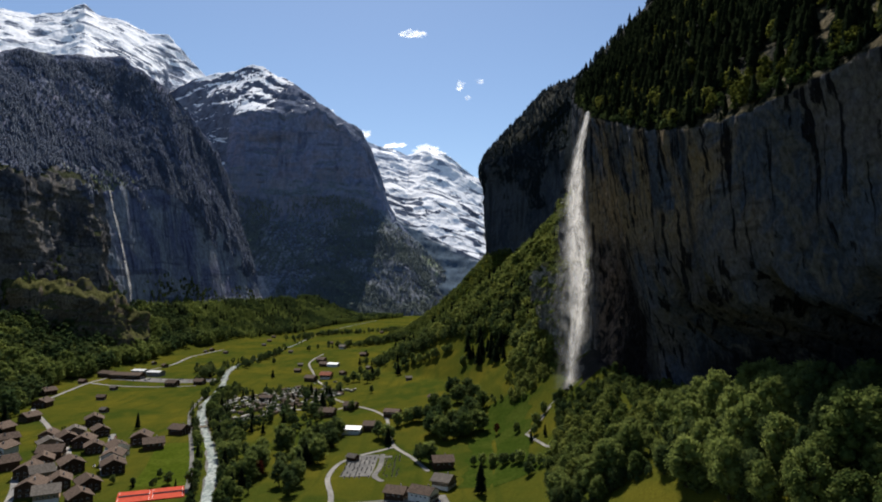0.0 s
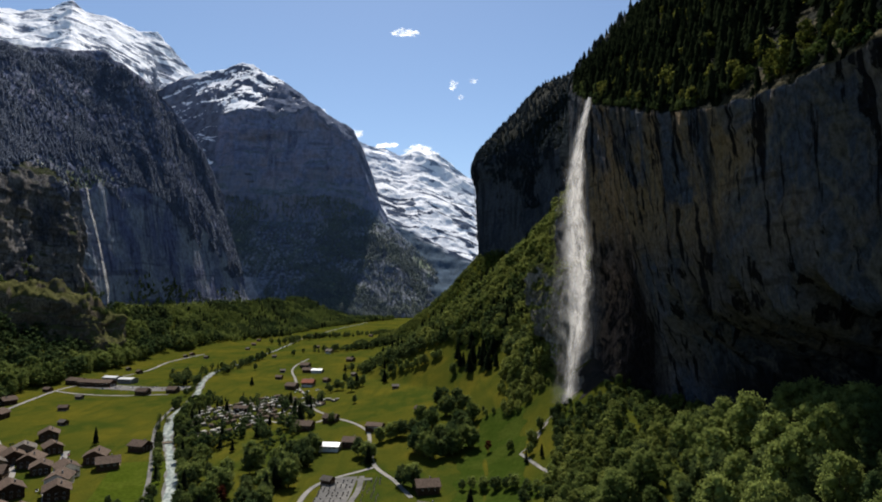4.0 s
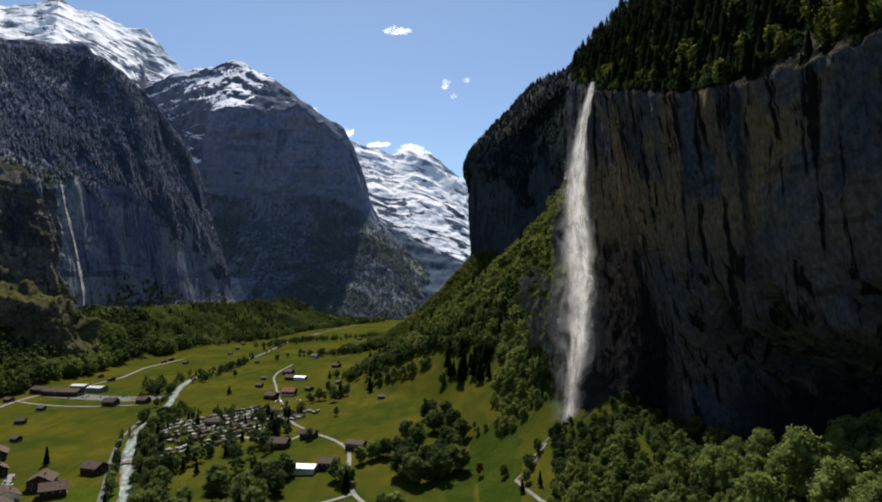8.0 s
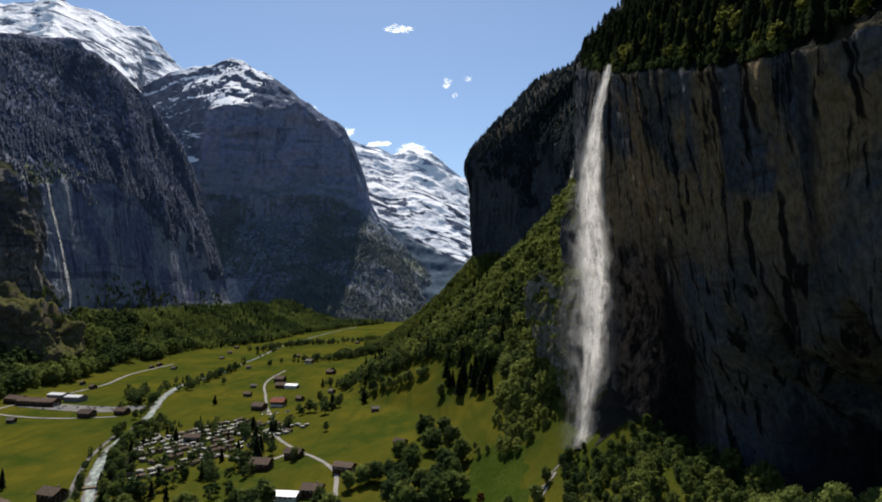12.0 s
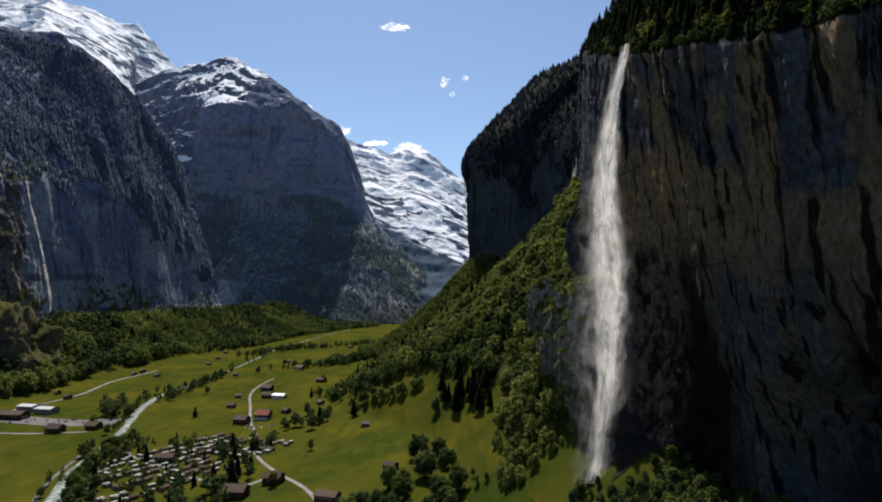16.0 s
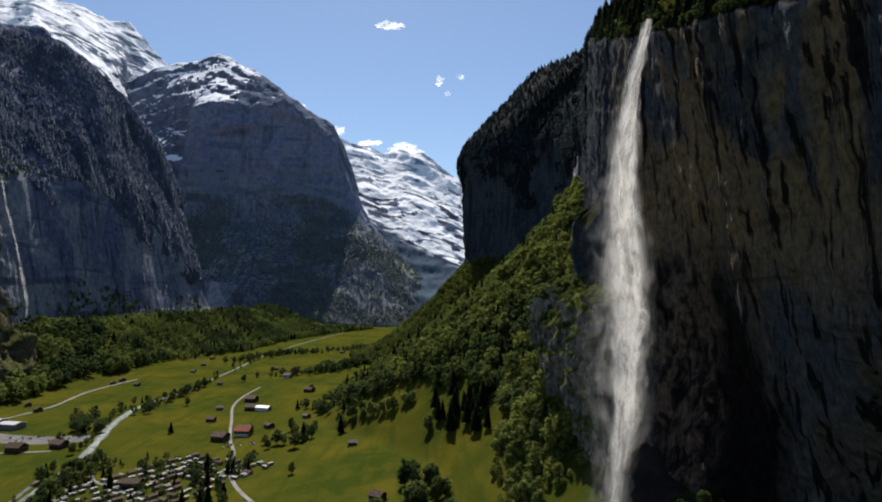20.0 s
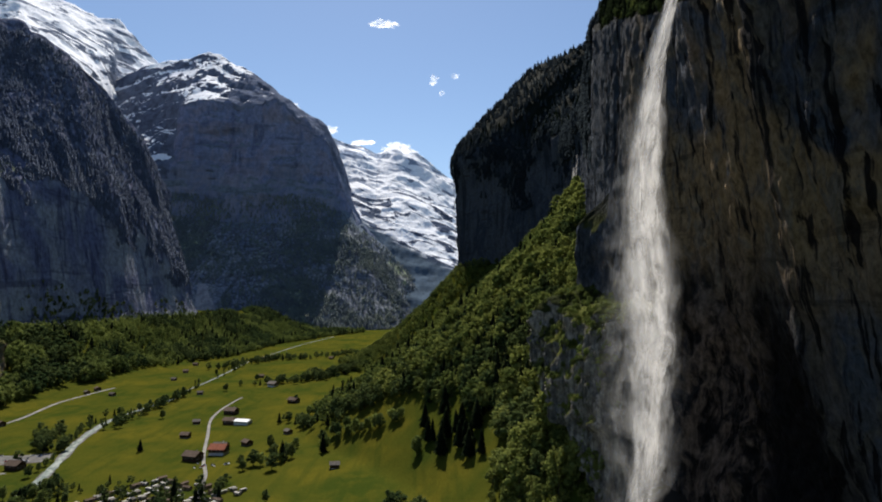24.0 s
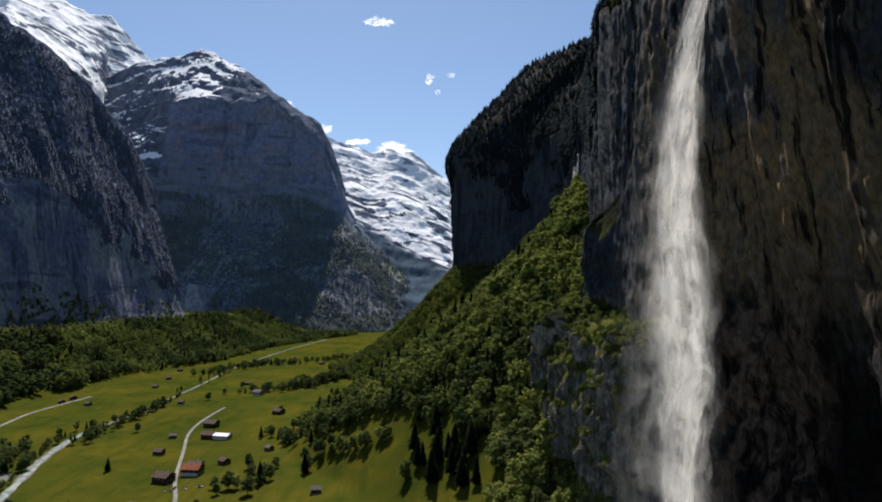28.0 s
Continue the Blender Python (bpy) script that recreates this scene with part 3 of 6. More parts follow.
def leaf_material(name, dark, light, through=0.4):
    """Foliage that lets some of the sun through, with a shift from tree to tree and leaf clump to leaf clump."""
    s = Shader(name, 1.0, specular=0.0)
    clump = s.noise(s.place(0.35, 0.35, 0.35), 3)
    tree = s.noise(s.place(0.07, 0.07, 0.07), 2)
    f = s.math("ADD", s.math("MULTIPLY", s.island(), 0.12), s.math("ADD", s.math("MULTIPLY", s.random(), 0.25), s.math("ADD", s.ramp(tree, 0.35, 0.65, -0.1, 0.35), s.ramp(s.noise(s.place(0.012, 0.012, 0.012), 2), 0.4, 0.6, -0.15, 0.25))))
    c = s.mix(f, dark, light)
    c = s.scaled(c, s.ramp(clump, 0.3, 0.7, 0.7, 1.25))
    s.colour(c)
    tr = s.t.nodes.new("ShaderNodeBsdfTranslucent")
    s.set(tr, "Color", s.scaled(c, 1.3))
    mx = s.t.nodes.new("ShaderNodeMixShader")
    s.set(mx, 0, through)
    s.set(mx, 1, s.bsdf.outputs[0])
    s.set(mx, 2, tr.outputs[0])
    s.set(s.out, "Surface", mx.outputs[0])
    return s.m


def veil_material(name, density, seed):
    """Falling water: white strands with gaps, thinning towards the edges of each veil."""
    s = Shader(name, 0.6, specular=0.3)
    u, v = s.uv()
    cmb = s.t.nodes.new("ShaderNodeCombineXYZ")
    s.set(cmb, 0, s.math("MULTIPLY", u, 3.2))
    s.set(cmb, 1, s.math("MULTIPLY", v, 11.0))
    s.set(cmb, 2, seed)
    strands = s.noise(cmb.outputs[0], 4, 0.55, 1.0)
    cmb2 = s.t.nodes.new("ShaderNodeCombineXYZ")
    s.set(cmb2, 0, s.math("MULTIPLY", u, 1.9))
    s.set(cmb2, 1, s.math("MULTIPLY", v, 20.0))
    s.set(cmb2, 2, seed + 4.0)
    puffs = s.noise(cmb2.outputs[0], 5, 0.6, 0.5)
    edge = s.ramp(s.math("ABSOLUTE", u), 0.25, 1.0, 1.0, 0.0)
    a = s.math("MULTIPLY", edge, s.math("ADD", s.ramp(strands, 0.38, 0.64, 0.0, 0.65), s.ramp(puffs, 0.42, 0.66, 0.05, 0.8)))
    a = s.math("MULTIPLY", s.math("MULTIPLY", a, s.ramp(v, 0.55, 0.95, 1.0, 0.55)), density, clamp=True)
    s.colour((0.70, 0.69, 0.68))
    tr = s.t.nodes.new("ShaderNodeBsdfTranslucent")
    s.set(tr, "Color", (0.70, 0.69, 0.68, 1))
    mx = s.t.nodes.new("ShaderNodeMixShader")
    s.set(mx, 0, 0.5)
    s.set(mx, 1, s.bsdf.outputs[0])
    s.set(mx, 2, tr.outputs[0])
    clear = s.t.nodes.new("ShaderNodeBsdfTransparent")
    mx2 = s.t.nodes.new("ShaderNodeMixShader")
    s.set(mx2, 0, a)
    s.set(mx2, 1, clear.outputs[0])
    s.set(mx2, 2, mx.outputs[0])
    s.set(s.out, "Surface", mx2.outputs[0])
    return s.m


def stream_material():
    s = Shader("glacier_water", 0.25, specular=0.5)
    n = s.noise(s.place(0.25, 0.12, 0.2), 6, 0.65, 0.6)
    s.colour(s.mix(s.ramp(n, 0.42, 0.62), (0.17, 0.205, 0.185), (0.38, 0.41, 0.37)))
    s.bump(n, 0.5, 0.6)
    return s.m


def gravel_material(name, c1, c2, gloss=0.15):
    s = Shader(name, 1.0, specular=gloss)
    n = s.noise(s.place(0.4, 0.4, 0.4), 6, 0.7)
    b = s.noise(s.place(0.05, 0.05, 0.05), 3)
    s.colour(s.scaled(s.mix(s.ramp(b, 0.4, 0.6), c1, c2), s.ramp(n, 0.3, 0.7, 0.75, 1.2)))
    s.bump(n, 0.4, 0.1)
    return s.m


GRASS = grass_material()
CLIFF = cliff_material()
# Distance haze is mixed into the next two: lifted, bluer colours.
EAST_WOOD = far_forest_material("hazed_mountain_wood", (0.104, 0.118, 0.172), (0.170, 0.182, 0.232), (0.225, 0.238, 0.215), 0.10, (0.250, 0.232, 0.290), 0.75)
EAST_WALL = far_cliff_material("hazed_fluted_wall", (0.128, 0.140, 0.222), (0.262, 0.276, 0.310), (0.050, 0.055, 0.102), (0.135, 0.158, 0.090), 1.0, 0.8)
EAST_CRAGS = far_cliff_material("rugged_brown_crags", (0.062, 0.066, 0.078), (0.200, 0.184, 0.170), (0.014, 0.016, 0.022), (0.046, 0.052, 0.028), 1.9, 1.15, (0.120, 0.100, 0.076), 0.5, 0.60)
BLUFF_ROCK = far_cliff_material("tan_bluff_rock", (0.092, 0.082, 0.066), (0.175, 0.148, 0.108), (0.020, 0.019, 0.018), (0.078, 0.078, 0.030), 3.0, 1.05, (0.150, 0.114, 0.066), 0.6, 0.45)
# Middle mountain: aerial haze is painted in as pale blue wood and rock.
MID_WOOD = far_forest_material("hazed_cone_wood", (0.150, 0.168, 0.205), (0.200, 0.214, 0.222), (0.235, 0.280, 0.150), 0.075, (0.225, 0.212, 0.215), 0.4, 0.3)
MID_ROCK = far_cliff_material("hazed_banded_rock", (0.145, 0.174, 0.275), (0.180, 0.206, 0.305), (0.070, 0.088, 0.150), (0.120, 0.145, 0.180), 0.55, 0.6, (0.235, 0.212, 0.255), 0.45)
MID_LEDGE = far_cliff_material("hazed_wooded_ledge_rock", (0.140, 0.166, 0.250), (0.172, 0.196, 0.275), (0.100, 0.124, 0.190), (0.125, 0.150, 0.175), 0.7, 0.3, (0.26, 0.228, 0.235), 0.3, 0.45)
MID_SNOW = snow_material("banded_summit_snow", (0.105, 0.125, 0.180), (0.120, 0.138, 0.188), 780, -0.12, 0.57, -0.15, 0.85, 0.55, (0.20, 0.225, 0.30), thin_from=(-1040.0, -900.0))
# Haze on the far snow mountains is put into their rock as blue.
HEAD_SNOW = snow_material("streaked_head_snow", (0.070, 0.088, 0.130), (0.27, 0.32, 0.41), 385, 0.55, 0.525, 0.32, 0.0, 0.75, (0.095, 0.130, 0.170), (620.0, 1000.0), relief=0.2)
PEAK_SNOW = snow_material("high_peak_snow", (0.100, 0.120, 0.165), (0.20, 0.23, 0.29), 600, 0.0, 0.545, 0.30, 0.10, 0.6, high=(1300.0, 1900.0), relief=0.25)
SCREE_PALE = gravel_material("pale_rock_scree", (0.21, 0.205, 0.215), (0.31, 0.30, 0.305), 0.0)
FALL = [veil_material("falling_water", d, k) for d, k in ((0.74, 0.0), (0.48, 7.3), (0.27, 15.1))]
STREAM = stream_material()
ROAD = gravel_material("pale_road", (0.17, 0.165, 0.155), (0.23, 0.215, 0.195))
LEAF = leaf_material("spring_leaves", (0.052, 0.076, 0.022), (0.232, 0.268, 0.074), 0.38)
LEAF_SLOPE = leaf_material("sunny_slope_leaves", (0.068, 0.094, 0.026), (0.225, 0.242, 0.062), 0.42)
LEAF_DARK = leaf_material("deep_green_leaves", (0.034, 0.056, 0.022), (0.110, 0.134, 0.044), 0.38)
LEAF_BRIGHT = leaf_material("fresh_leaves", (0.072, 0.082, 0.016), (0.165, 0.168, 0.040))
LEAF_RED = leaf_material("copper_leaves", (0.030, 0.008, 0.006), (0.075, 0.020, 0.012))
# Far leaves and needles have haze mixed into their colour, pale and bluish.
FAR_LEAF = leaf_material("hazed_mixed_wood", (0.118, 0.138, 0.142), (0.190, 0.215, 0.165), 0.05)
FAR_NEEDLE = leaf_material("hazed_far_needles", (0.080, 0.094, 0.128), (0.122, 0.138, 0.164), 0.02)
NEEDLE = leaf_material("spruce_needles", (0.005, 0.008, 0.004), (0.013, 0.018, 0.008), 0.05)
# Shoulder spruces: a weaker blue lift of the needles for haze.
NEEDLE_FAR = leaf_material("hazed_shoulder_needles", (0.020, 0.026, 0.030), (0.040, 0.048, 0.050), 0.05)
BARK = plain("bark", (0.055, 0.042, 0.032), 0.9, 0.3, 3.0)
ROOF = plain("weathered_roof_tiles", (0.092, 0.066, 0.050), 0.85, 0.35, 0.8)
ROOF_GREY = plain("grey_slate_roof", (0.105, 0.091, 0.077), 0.8, 0.3, 0.8)
ROOF_RED = plain("red_tile_roof", (0.21, 0.075, 0.045), 0.85, 0.3, 0.8)
ROOF_SHEET = plain("dull_sheet_roof", (0.44, 0.45, 0.46), 0.5, 0.15, 0.3)
ROOF_WHITE = plain("pale_sheet_roof", (0.72, 0.73, 0.74), 0.5, 0.1, 0.3)
TIMBER = plain("dark_timber", (0.058, 0.034, 0.020), 0.85, 0.35, 1.2)
TIMBER_PALE = plain("pale_weathered_timber", (0.20, 0.145, 0.095), 0.85, 0.3, 1.2)
PLASTER = plain("white_plaster", (0.62, 0.60, 0.55), 0.85, 0.12, 0.6)
STONE = plain("grey_stone", (0.22, 0.21, 0.20), 0.85, 0.3, 1.5)
GRANITE = plain("dark_granite", (0.07, 0.068, 0.066), 0.6, 0.4, 1.5)
GLASS = plain("dark_window_glass", (0.02, 0.024, 0.03), 0.12, 0.2, 0.2)
CARAVAN = plain("caravan_cream", (0.27, 0.25, 0.22), 0.6, 0.6, 0.5)
AWNING = plain("canvas_awning", (0.16, 0.15, 0.13), 0.85, 0.5, 0.4)
RUBBER = plain("black_rubber", (0.02, 0.02, 0.02), 0.8, 0.2)
CAR_PAINT = [plain("car_paint", c, 0.3, 0.1, 0.3) for c in ((0.6, 0.6, 0.6), (0.05, 0.06, 0.08), (0.25, 0.26, 0.27), (0.30, 0.03, 0.02), (0.06, 0.10, 0.2))]
COURT = plain("red_court_surface", (0.36, 0.055, 0.030), 0.9, 0.15, 0.3)
LINE = plain("white_line_paint", (0.75, 0.75, 0.73), 0.8, 0.1)
PASTURE = gravel_material("lush_pasture_grass", (0.026, 0.042, 0.006), (0.036, 0.050, 0.008), 0.0)
LAWN = gravel_material("mown_lawn", (0.040, 0.057, 0.006), (0.050, 0.066, 0.008), 0.0)
GRAVEL = gravel_material("grey_gravel_yard", (0.10, 0.097, 0.092), (0.145, 0.138, 0.128))
WET_EARTH = gravel_material("wet_black_rubble", (0.010, 0.009, 0.008), (0.024, 0.020, 0.016))
EARTH = gravel_material("scree_earth", (0.09, 0.075, 0.055), (0.13, 0.11, 0.085))


def cloud_material():
    s = Shader("cloud", 1.0, specular=0.0)
    s.colour((0.95, 0.95, 0.95))
    tr = s.t.nodes.new("ShaderNodeBsdfTranslucent")
    s.set(tr, "Color", (0.95, 0.95, 0.95, 1))
    mx = s.t.nodes.new("ShaderNodeMixShader")
    s.set(mx, 0, 0.5)
    s.set(mx, 1, s.bsdf.outputs[0])
    s.set(mx, 2, tr.outputs[0])
    clear = s.t.nodes.new("ShaderNodeBsdfTransparent")
    n = s.noise(s.place(0.016, 0.016, 0.022), 6, 0.65, 0.8)
    # A glow is added so the cloud's dark parts stay white.
    s.set(s.bsdf, "Emission Color", (0.9, 0.94, 1.0))
    s.set(s.bsdf, "Emission Strength", 0.6)
    mx2 = s.t.nodes.new("ShaderNodeMixShader")
    s.set(mx2, 0, s.ramp(n, 0.38, 0.76, 0.0, 0.7))
    s.set(mx2, 1, clear.outputs[0])
    s.set(mx2, 2, mx.outputs[0])
    s.set(s.out, "Surface", mx2.outputs[0])
    return s.m


CLOUD = cloud_material()

# ---- the land ----
def spaced(*spans):
    """Places along an axis: (from, to, step) one after another."""
    out = [np.arange(a, b, st) for a, b, st in spans]
    return np.concatenate(out + [[spans[-1][1]]])


gx = spaced((-6000, -1000, 500), (-1000, -560, 20), (-560, 300, 5), (300, 600, 30), (600, 6000, 600))
gy = spaced((-6000, -200, 580), (-200, 300, 20), (300, 1300, 5), (1300, 3000, 14), (3000, 6000, 300))
GX, GY = np.meshgrid(gx, gy)
ground = grid_mesh("ground", np.stack([GX, GY, ground_z(GX, GY)], -1), GRASS)
tagged(ground, "green and yellowish spring meadows of a flat alpine valley floor", "ground", kind="structure")


def bump1(x, c, w):
    return np.exp(-((x - c) / w) ** 2)


def face_x(y, z):
    """How far east the western cliff's face stands at a place along it and a height."""
    x = cliff_x(y)
    far = smooth(760, 1100, y)
    x = x - (6.5 + 10 * far) * (ridged(y / (46 + 90 * far), z / 420, 0 * y, 4, seed=21) - 0.55)
    x = x - (2.0 + 1.2 * far) * fbm(y / 15, z / 70, 0 * y + 3, 5, 0.55, seed=31) - 0.8 * (ridged(y / 10, z / 60, 0 * y, 4, 0.55, seed=41) - 0.5) * 2 - 1.1 * fbm(y / 5, z / 7, 0 * y, 3, 0.6, seed=42)
    x = x + 72 * bump1(y, 300, 105) * smooth(120, 84, z + 22 * fbm(y / 30, 0 * y, 0 * y, 3, seed=15)) - 3 * bump1(y, 330, 130) * bump1(z, 150, 25)
    x = x + 0.17 * np.maximum(lip_z(y) - 6 - z, 0) * smooth(585, 535, y) * smooth(60, 160, y) * (1 - 0.95 * bump1(y, 540, 40) * smooth(140, 60, z))
    wet = bump1(y, 514, 30) * smooth(165, 60, z)
    x = x - wet * (-5 + 0.02 * np.maximum(165 - z, 0) + 9 * (ridged(y / 16, z / 26, 0 * y, 5, 0.6, seed=51) - 0.5) + 5 * (ridged(y / 6, z / 6, 0 * y, 3, 0.6, seed=52) - 0.5))
    crown = bench_z(y) + 6 * fbm(y / 26, 0 * y, 0 * y, 3, seed=5)
    bench = smooth(574, 590, y) * smooth(765, 685, y) * smooth(crown + 2, crown - 6, z)
    x = x - bench * (np.maximum(cliff_x(y) - rock_x(y), 0) * (0.72 + 0.28 * smooth(0, -34, z - crown + 14 * fbm(y / 18, z / 60, 0 * y, 3, seed=66))) + 15 * (ridged(y / 30, z / 60, 0 * y, 5, 0.62, seed=61) - 0.5) + 10 * (ridged(y / 11, z / 17, 0 * y, 4, 0.62, seed=63) - 0.5))
    x = x - (20 + 9 * (ridged(y / 22, z / 50, 0 * y, 4, 0.6, seed=67) - 0.5)) * bump1(y, 712, 24) * smooth(222, 196, z + 10 * fbm(y / 14, 0 * y, 0 * y, 3, seed=68))
    x = x - 9 * bump1(y, 1690, 150) * bump1(z, 440, 40) - 6 * smooth(900, 1200, y) * bump1(z - lip_z(y), -15, 30)
    return x


def slope_z(y, r):
    """The height of the wooded slope above the cliff, r metres behind its edge."""
    r = np.asarray(r, float)
    return lip_z(y) + 14 * smooth(700, 900, y) * (1 - np.exp(-r / 9)) + 1.05 * np.minimum(r, 200 - 35 * smooth(760, 1000, y)) + (0.55 - 0.27 * smooth(760, 1000, y)) * np.clip(r - 200 + 35 * smooth(760, 1000, y), 0, 250) + 0.15 * np.maximum(r - 450, 0) + 5 * fbm(y / 50, r / 50, 0 * r, 4, seed=71) * smooth(0, 30, r)


cy = spaced((-400, 150, 15), (150, 420, 1.8), (420, 730, 1.25), (730, 1900, 6), (1900, 2900, 40))
NF, rr = 150, np.concatenate([[1.2, 3, 6, 10, 15], np.arange(21, 200, 7), np.arange(200, 900, 30)])
foot = ground_z(cliff_x(cy) - 4, cy) - 14
lip = lip_z(cy)
rows = []
for k in range(NF + 1):
    z = foot + (lip - foot) * k / NF
    x = face_x(cy, z) + 2.5 * smooth(0.975, 1.0, k / NF)
    rows.append(np.stack([x, cy, z + 0.5 * fbm(cy / 6, z / 6, 0 * cy, 2, seed=2)], -1))
edge_x = rows[-1][:, 0]
for r in rr:
    rows.append(np.stack([edge_x + r, cy, slope_z(cy, r + 0 * cy)], -1))
CLIFF_GRID = np.array(rows)
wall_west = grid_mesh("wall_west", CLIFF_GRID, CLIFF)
tagged(wall_west, "sheer grey and tan limestone cliff streaked black by water", "cliff", kind="structure")


def rough_up(g, big, small, seed, stretch=1.0, ledge=0.0, size=310.0, rib=0.0):
    """Break a lofted mountain side into ribs, gullies and ledges."""
    n = normals_of(g)
    x, y, z = g[..., 0], g[..., 1], g[..., 2]
    d = big * (ridged(x / size, y / size, z / (size * stretch), 6, 0.47, seed) - 0.62) * 2.2 + small * fbm(x / 80, y / 80, z / (80 * stretch), 5, 0.55, seed + 9)
    d = d + ledge * (smooth(0.0, 0.25, (z / 120 + 1.5 * fbm(x / 420, y / 420, z / 420, 4, seed=seed)) % 1.0) - 0.5)
    d = d + rib * (ridged(x / 75, y / 75, z / 700, 4, 0.55, seed + 5) - 0.6) * 2
    fade = smooth(0, 6, np.arange(g.shape[0]))[:, None, None]
    return g + n * d[..., None] * fade


east_sheet = loft([
    [(-640, 450, -30), (-645, 1200, -10), (-630, 1400, 0), (-605, 1620, 8), (-580, 1880, 15), (-560, 2260, 20)],
    [(-735, 500, 60), (-705, 1250, 85), (-690, 1430, 95), (-668, 1640, 100), (-640, 1880, 108), (-610, 2200, 110)],
    [(-770, 560, 280), (-742, 1300, 330), (-728, 1480, 350), (-712, 1680, 375), (-695, 1900, 365), (-668, 2180, 300)],
    [(-960, 600, 470), (-850, 1500, 540), (-805, 1640, 560), (-752, 1790, 540), (-732, 1960, 480), (-698, 2200, 385)],
    [(-1250, 600, 420), (-957, 1700, 753), (-868, 1800, 745), (-787, 1920, 682), (-755, 2080, 598), (-711, 2240, 466)],
    [(-1600, 600, 600), (-1500, 1800, 560), (-1300, 2050, 520), (-1100, 2300, 420), (-950, 2450, 300), (-800, 2500, 160)]],
    400, (14, 74, 54, 54, 12))
east_sheet[..., 2] += 14 * fbm(east_sheet[..., 0] / 150, east_sheet[..., 1] / 150, 0 * east_sheet[..., 0], 4, seed=111) * smooth(60, 220, east_sheet[..., 2])


def wall_top(y):
    """Where the eastern rock wall ends and the mountain wood above it begins."""
    return lerp_smooth(y, (450, 1200, 1320, 1420, 1500, 1650, 1800, 1950, 2200), (330, 350, 365, 375, 405, 378, 320, 270, 150))


def east_zone(x, y, z):
    wob = fbm(y / 90, z / 60, 0 * y, 4, seed=118)
    out = np.where(z > wall_top(y) + 75 * wob, 0, 1)
    return np.where((out == 1) & (y + 26 * wob < 1395), 2, out)


east = rough_up(east_sheet, 16, 8, 101, 2.2, 0, 280, 1.5)
plain_wall = 0.7 * smooth(1360, 1430, east_sheet[..., 1]) * smooth(10, -50, east_sheet[..., 2] - wall_top(east_sheet[..., 1])) * smooth(40, 90, east_sheet[..., 2])
east = east + (east_sheet - east) * plain_wall[..., None]
ribs = np.clip(0.5 + 0.55 * fbm(east[..., 1] / 75, east[..., 2] / 700, 0 * east[..., 1], 3, 0.45, seed=119), 0, 1)
toes = smooth(250, 95, east[..., 2] + 90 * (1 - ribs)) * smooth(1380, 1480, east[..., 1])
crags = smooth(1450, 1320, east[..., 1]) * smooth(420, 330, east[..., 2]) * smooth(20, 70, east[..., 2])
east[..., 0] += 4 * toes * (ribs - 0.45) + 3 * smooth(1380, 1450, east[..., 1]) * smooth(60, 140, east[..., 2]) * smooth(430, 330, east[..., 2]) * (ridged(east[..., 1] / 58, east[..., 2] / 420, 0 * ribs, 2, 0.45, seed=123) - 0.5) + crags * (30 * (ridged(east[..., 1] / 50, east[..., 2] / 75, 0 * ribs, 5, 0.6, seed=120) - 0.5) + 12 * (ridged(east[..., 1] / 17, east[..., 2] / 26, 0 * ribs, 4, 0.65, seed=125) - 0.5))
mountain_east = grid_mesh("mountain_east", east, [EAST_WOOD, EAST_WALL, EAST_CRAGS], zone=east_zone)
tagged(mountain_east, "dark forested mountainside with grey rock walls in shade", "mountain", kind="structure")

# a rocky bluff standing out before the eastern wall
bluff_sheet = loft([
    [(-800, 1010, 30), (-735, 1040, 20), (-665, 1085, 18), (-600, 1130, 15), (-555, 1180, 12), (-560, 1260, 15)],
    [(-810, 1030, 80), (-745, 1062, 78), (-672, 1105, 74), (-606, 1148, 66), (-562, 1192, 58), (-566, 1262, 50)],
    [(-815, 1038, 118), (-750, 1070, 124), (-678, 1114, 120), (-612, 1158, 104), (-570, 1200, 84), (-574, 1264, 66)],
    [(-840, 1150, 150), (-790, 1180, 160), (-730, 1210, 150), (-680, 1240, 130), (-650, 1260, 112), (-650, 1300, 90)]],
    200, (26, 26, 24))
bluff_grid = rough_up(bluff_sheet, 24, 13, 211, 1.0, 5, 80, 7)
bluff_grid[..., 1] -= 9 * (ridged(bluff_grid[..., 0] / 22, bluff_grid[..., 2] / 14, 0 * bluff_grid[..., 0], 4, 0.6, seed=213) - 0.5)
bluff_grid[..., 2] += 7 * fbm(bluff_grid[..., 0] / 25, bluff_grid[..., 1] / 25, 0 * bluff_grid[..., 0], 4, 0.6, seed=214)
bluff = grid_mesh("rock_bluff", bluff_grid, BLUFF_ROCK)
tagged(bluff, "tan and grey rocky bluff with shrubs before the mountain wall", "rock", kind="structure")

mid_base = [(-1300, 2550, -20), (-1069, 2550, -20), (-970, 2550, -20), (-882, 2550, -20), (-804, 2550, -20), (-738, 2550, -20), (-661, 2550, -20), (-583, 2558, -20), (-495, 2602, -20), (-396, 2652, -20), (-318, 2691, -20), (-256, 2722, -20), (-186, 2757, -20), (35, 2867, -20)]
mid_foot = [(-1700, 3350, 440), (-1417, 3350, 466), (-1286, 3350, 480), (-1168, 3350, 480), (-1066, 3350, 480), (-978, 3350, 480), (-876, 3350, 480), (-773, 3350, 480), (-656, 3350, 480), (-524, 3350, 489), (-422, 3350, 489), (-340, 3350, 484), (-246, 3350, 451), (110, 3350, 160)]
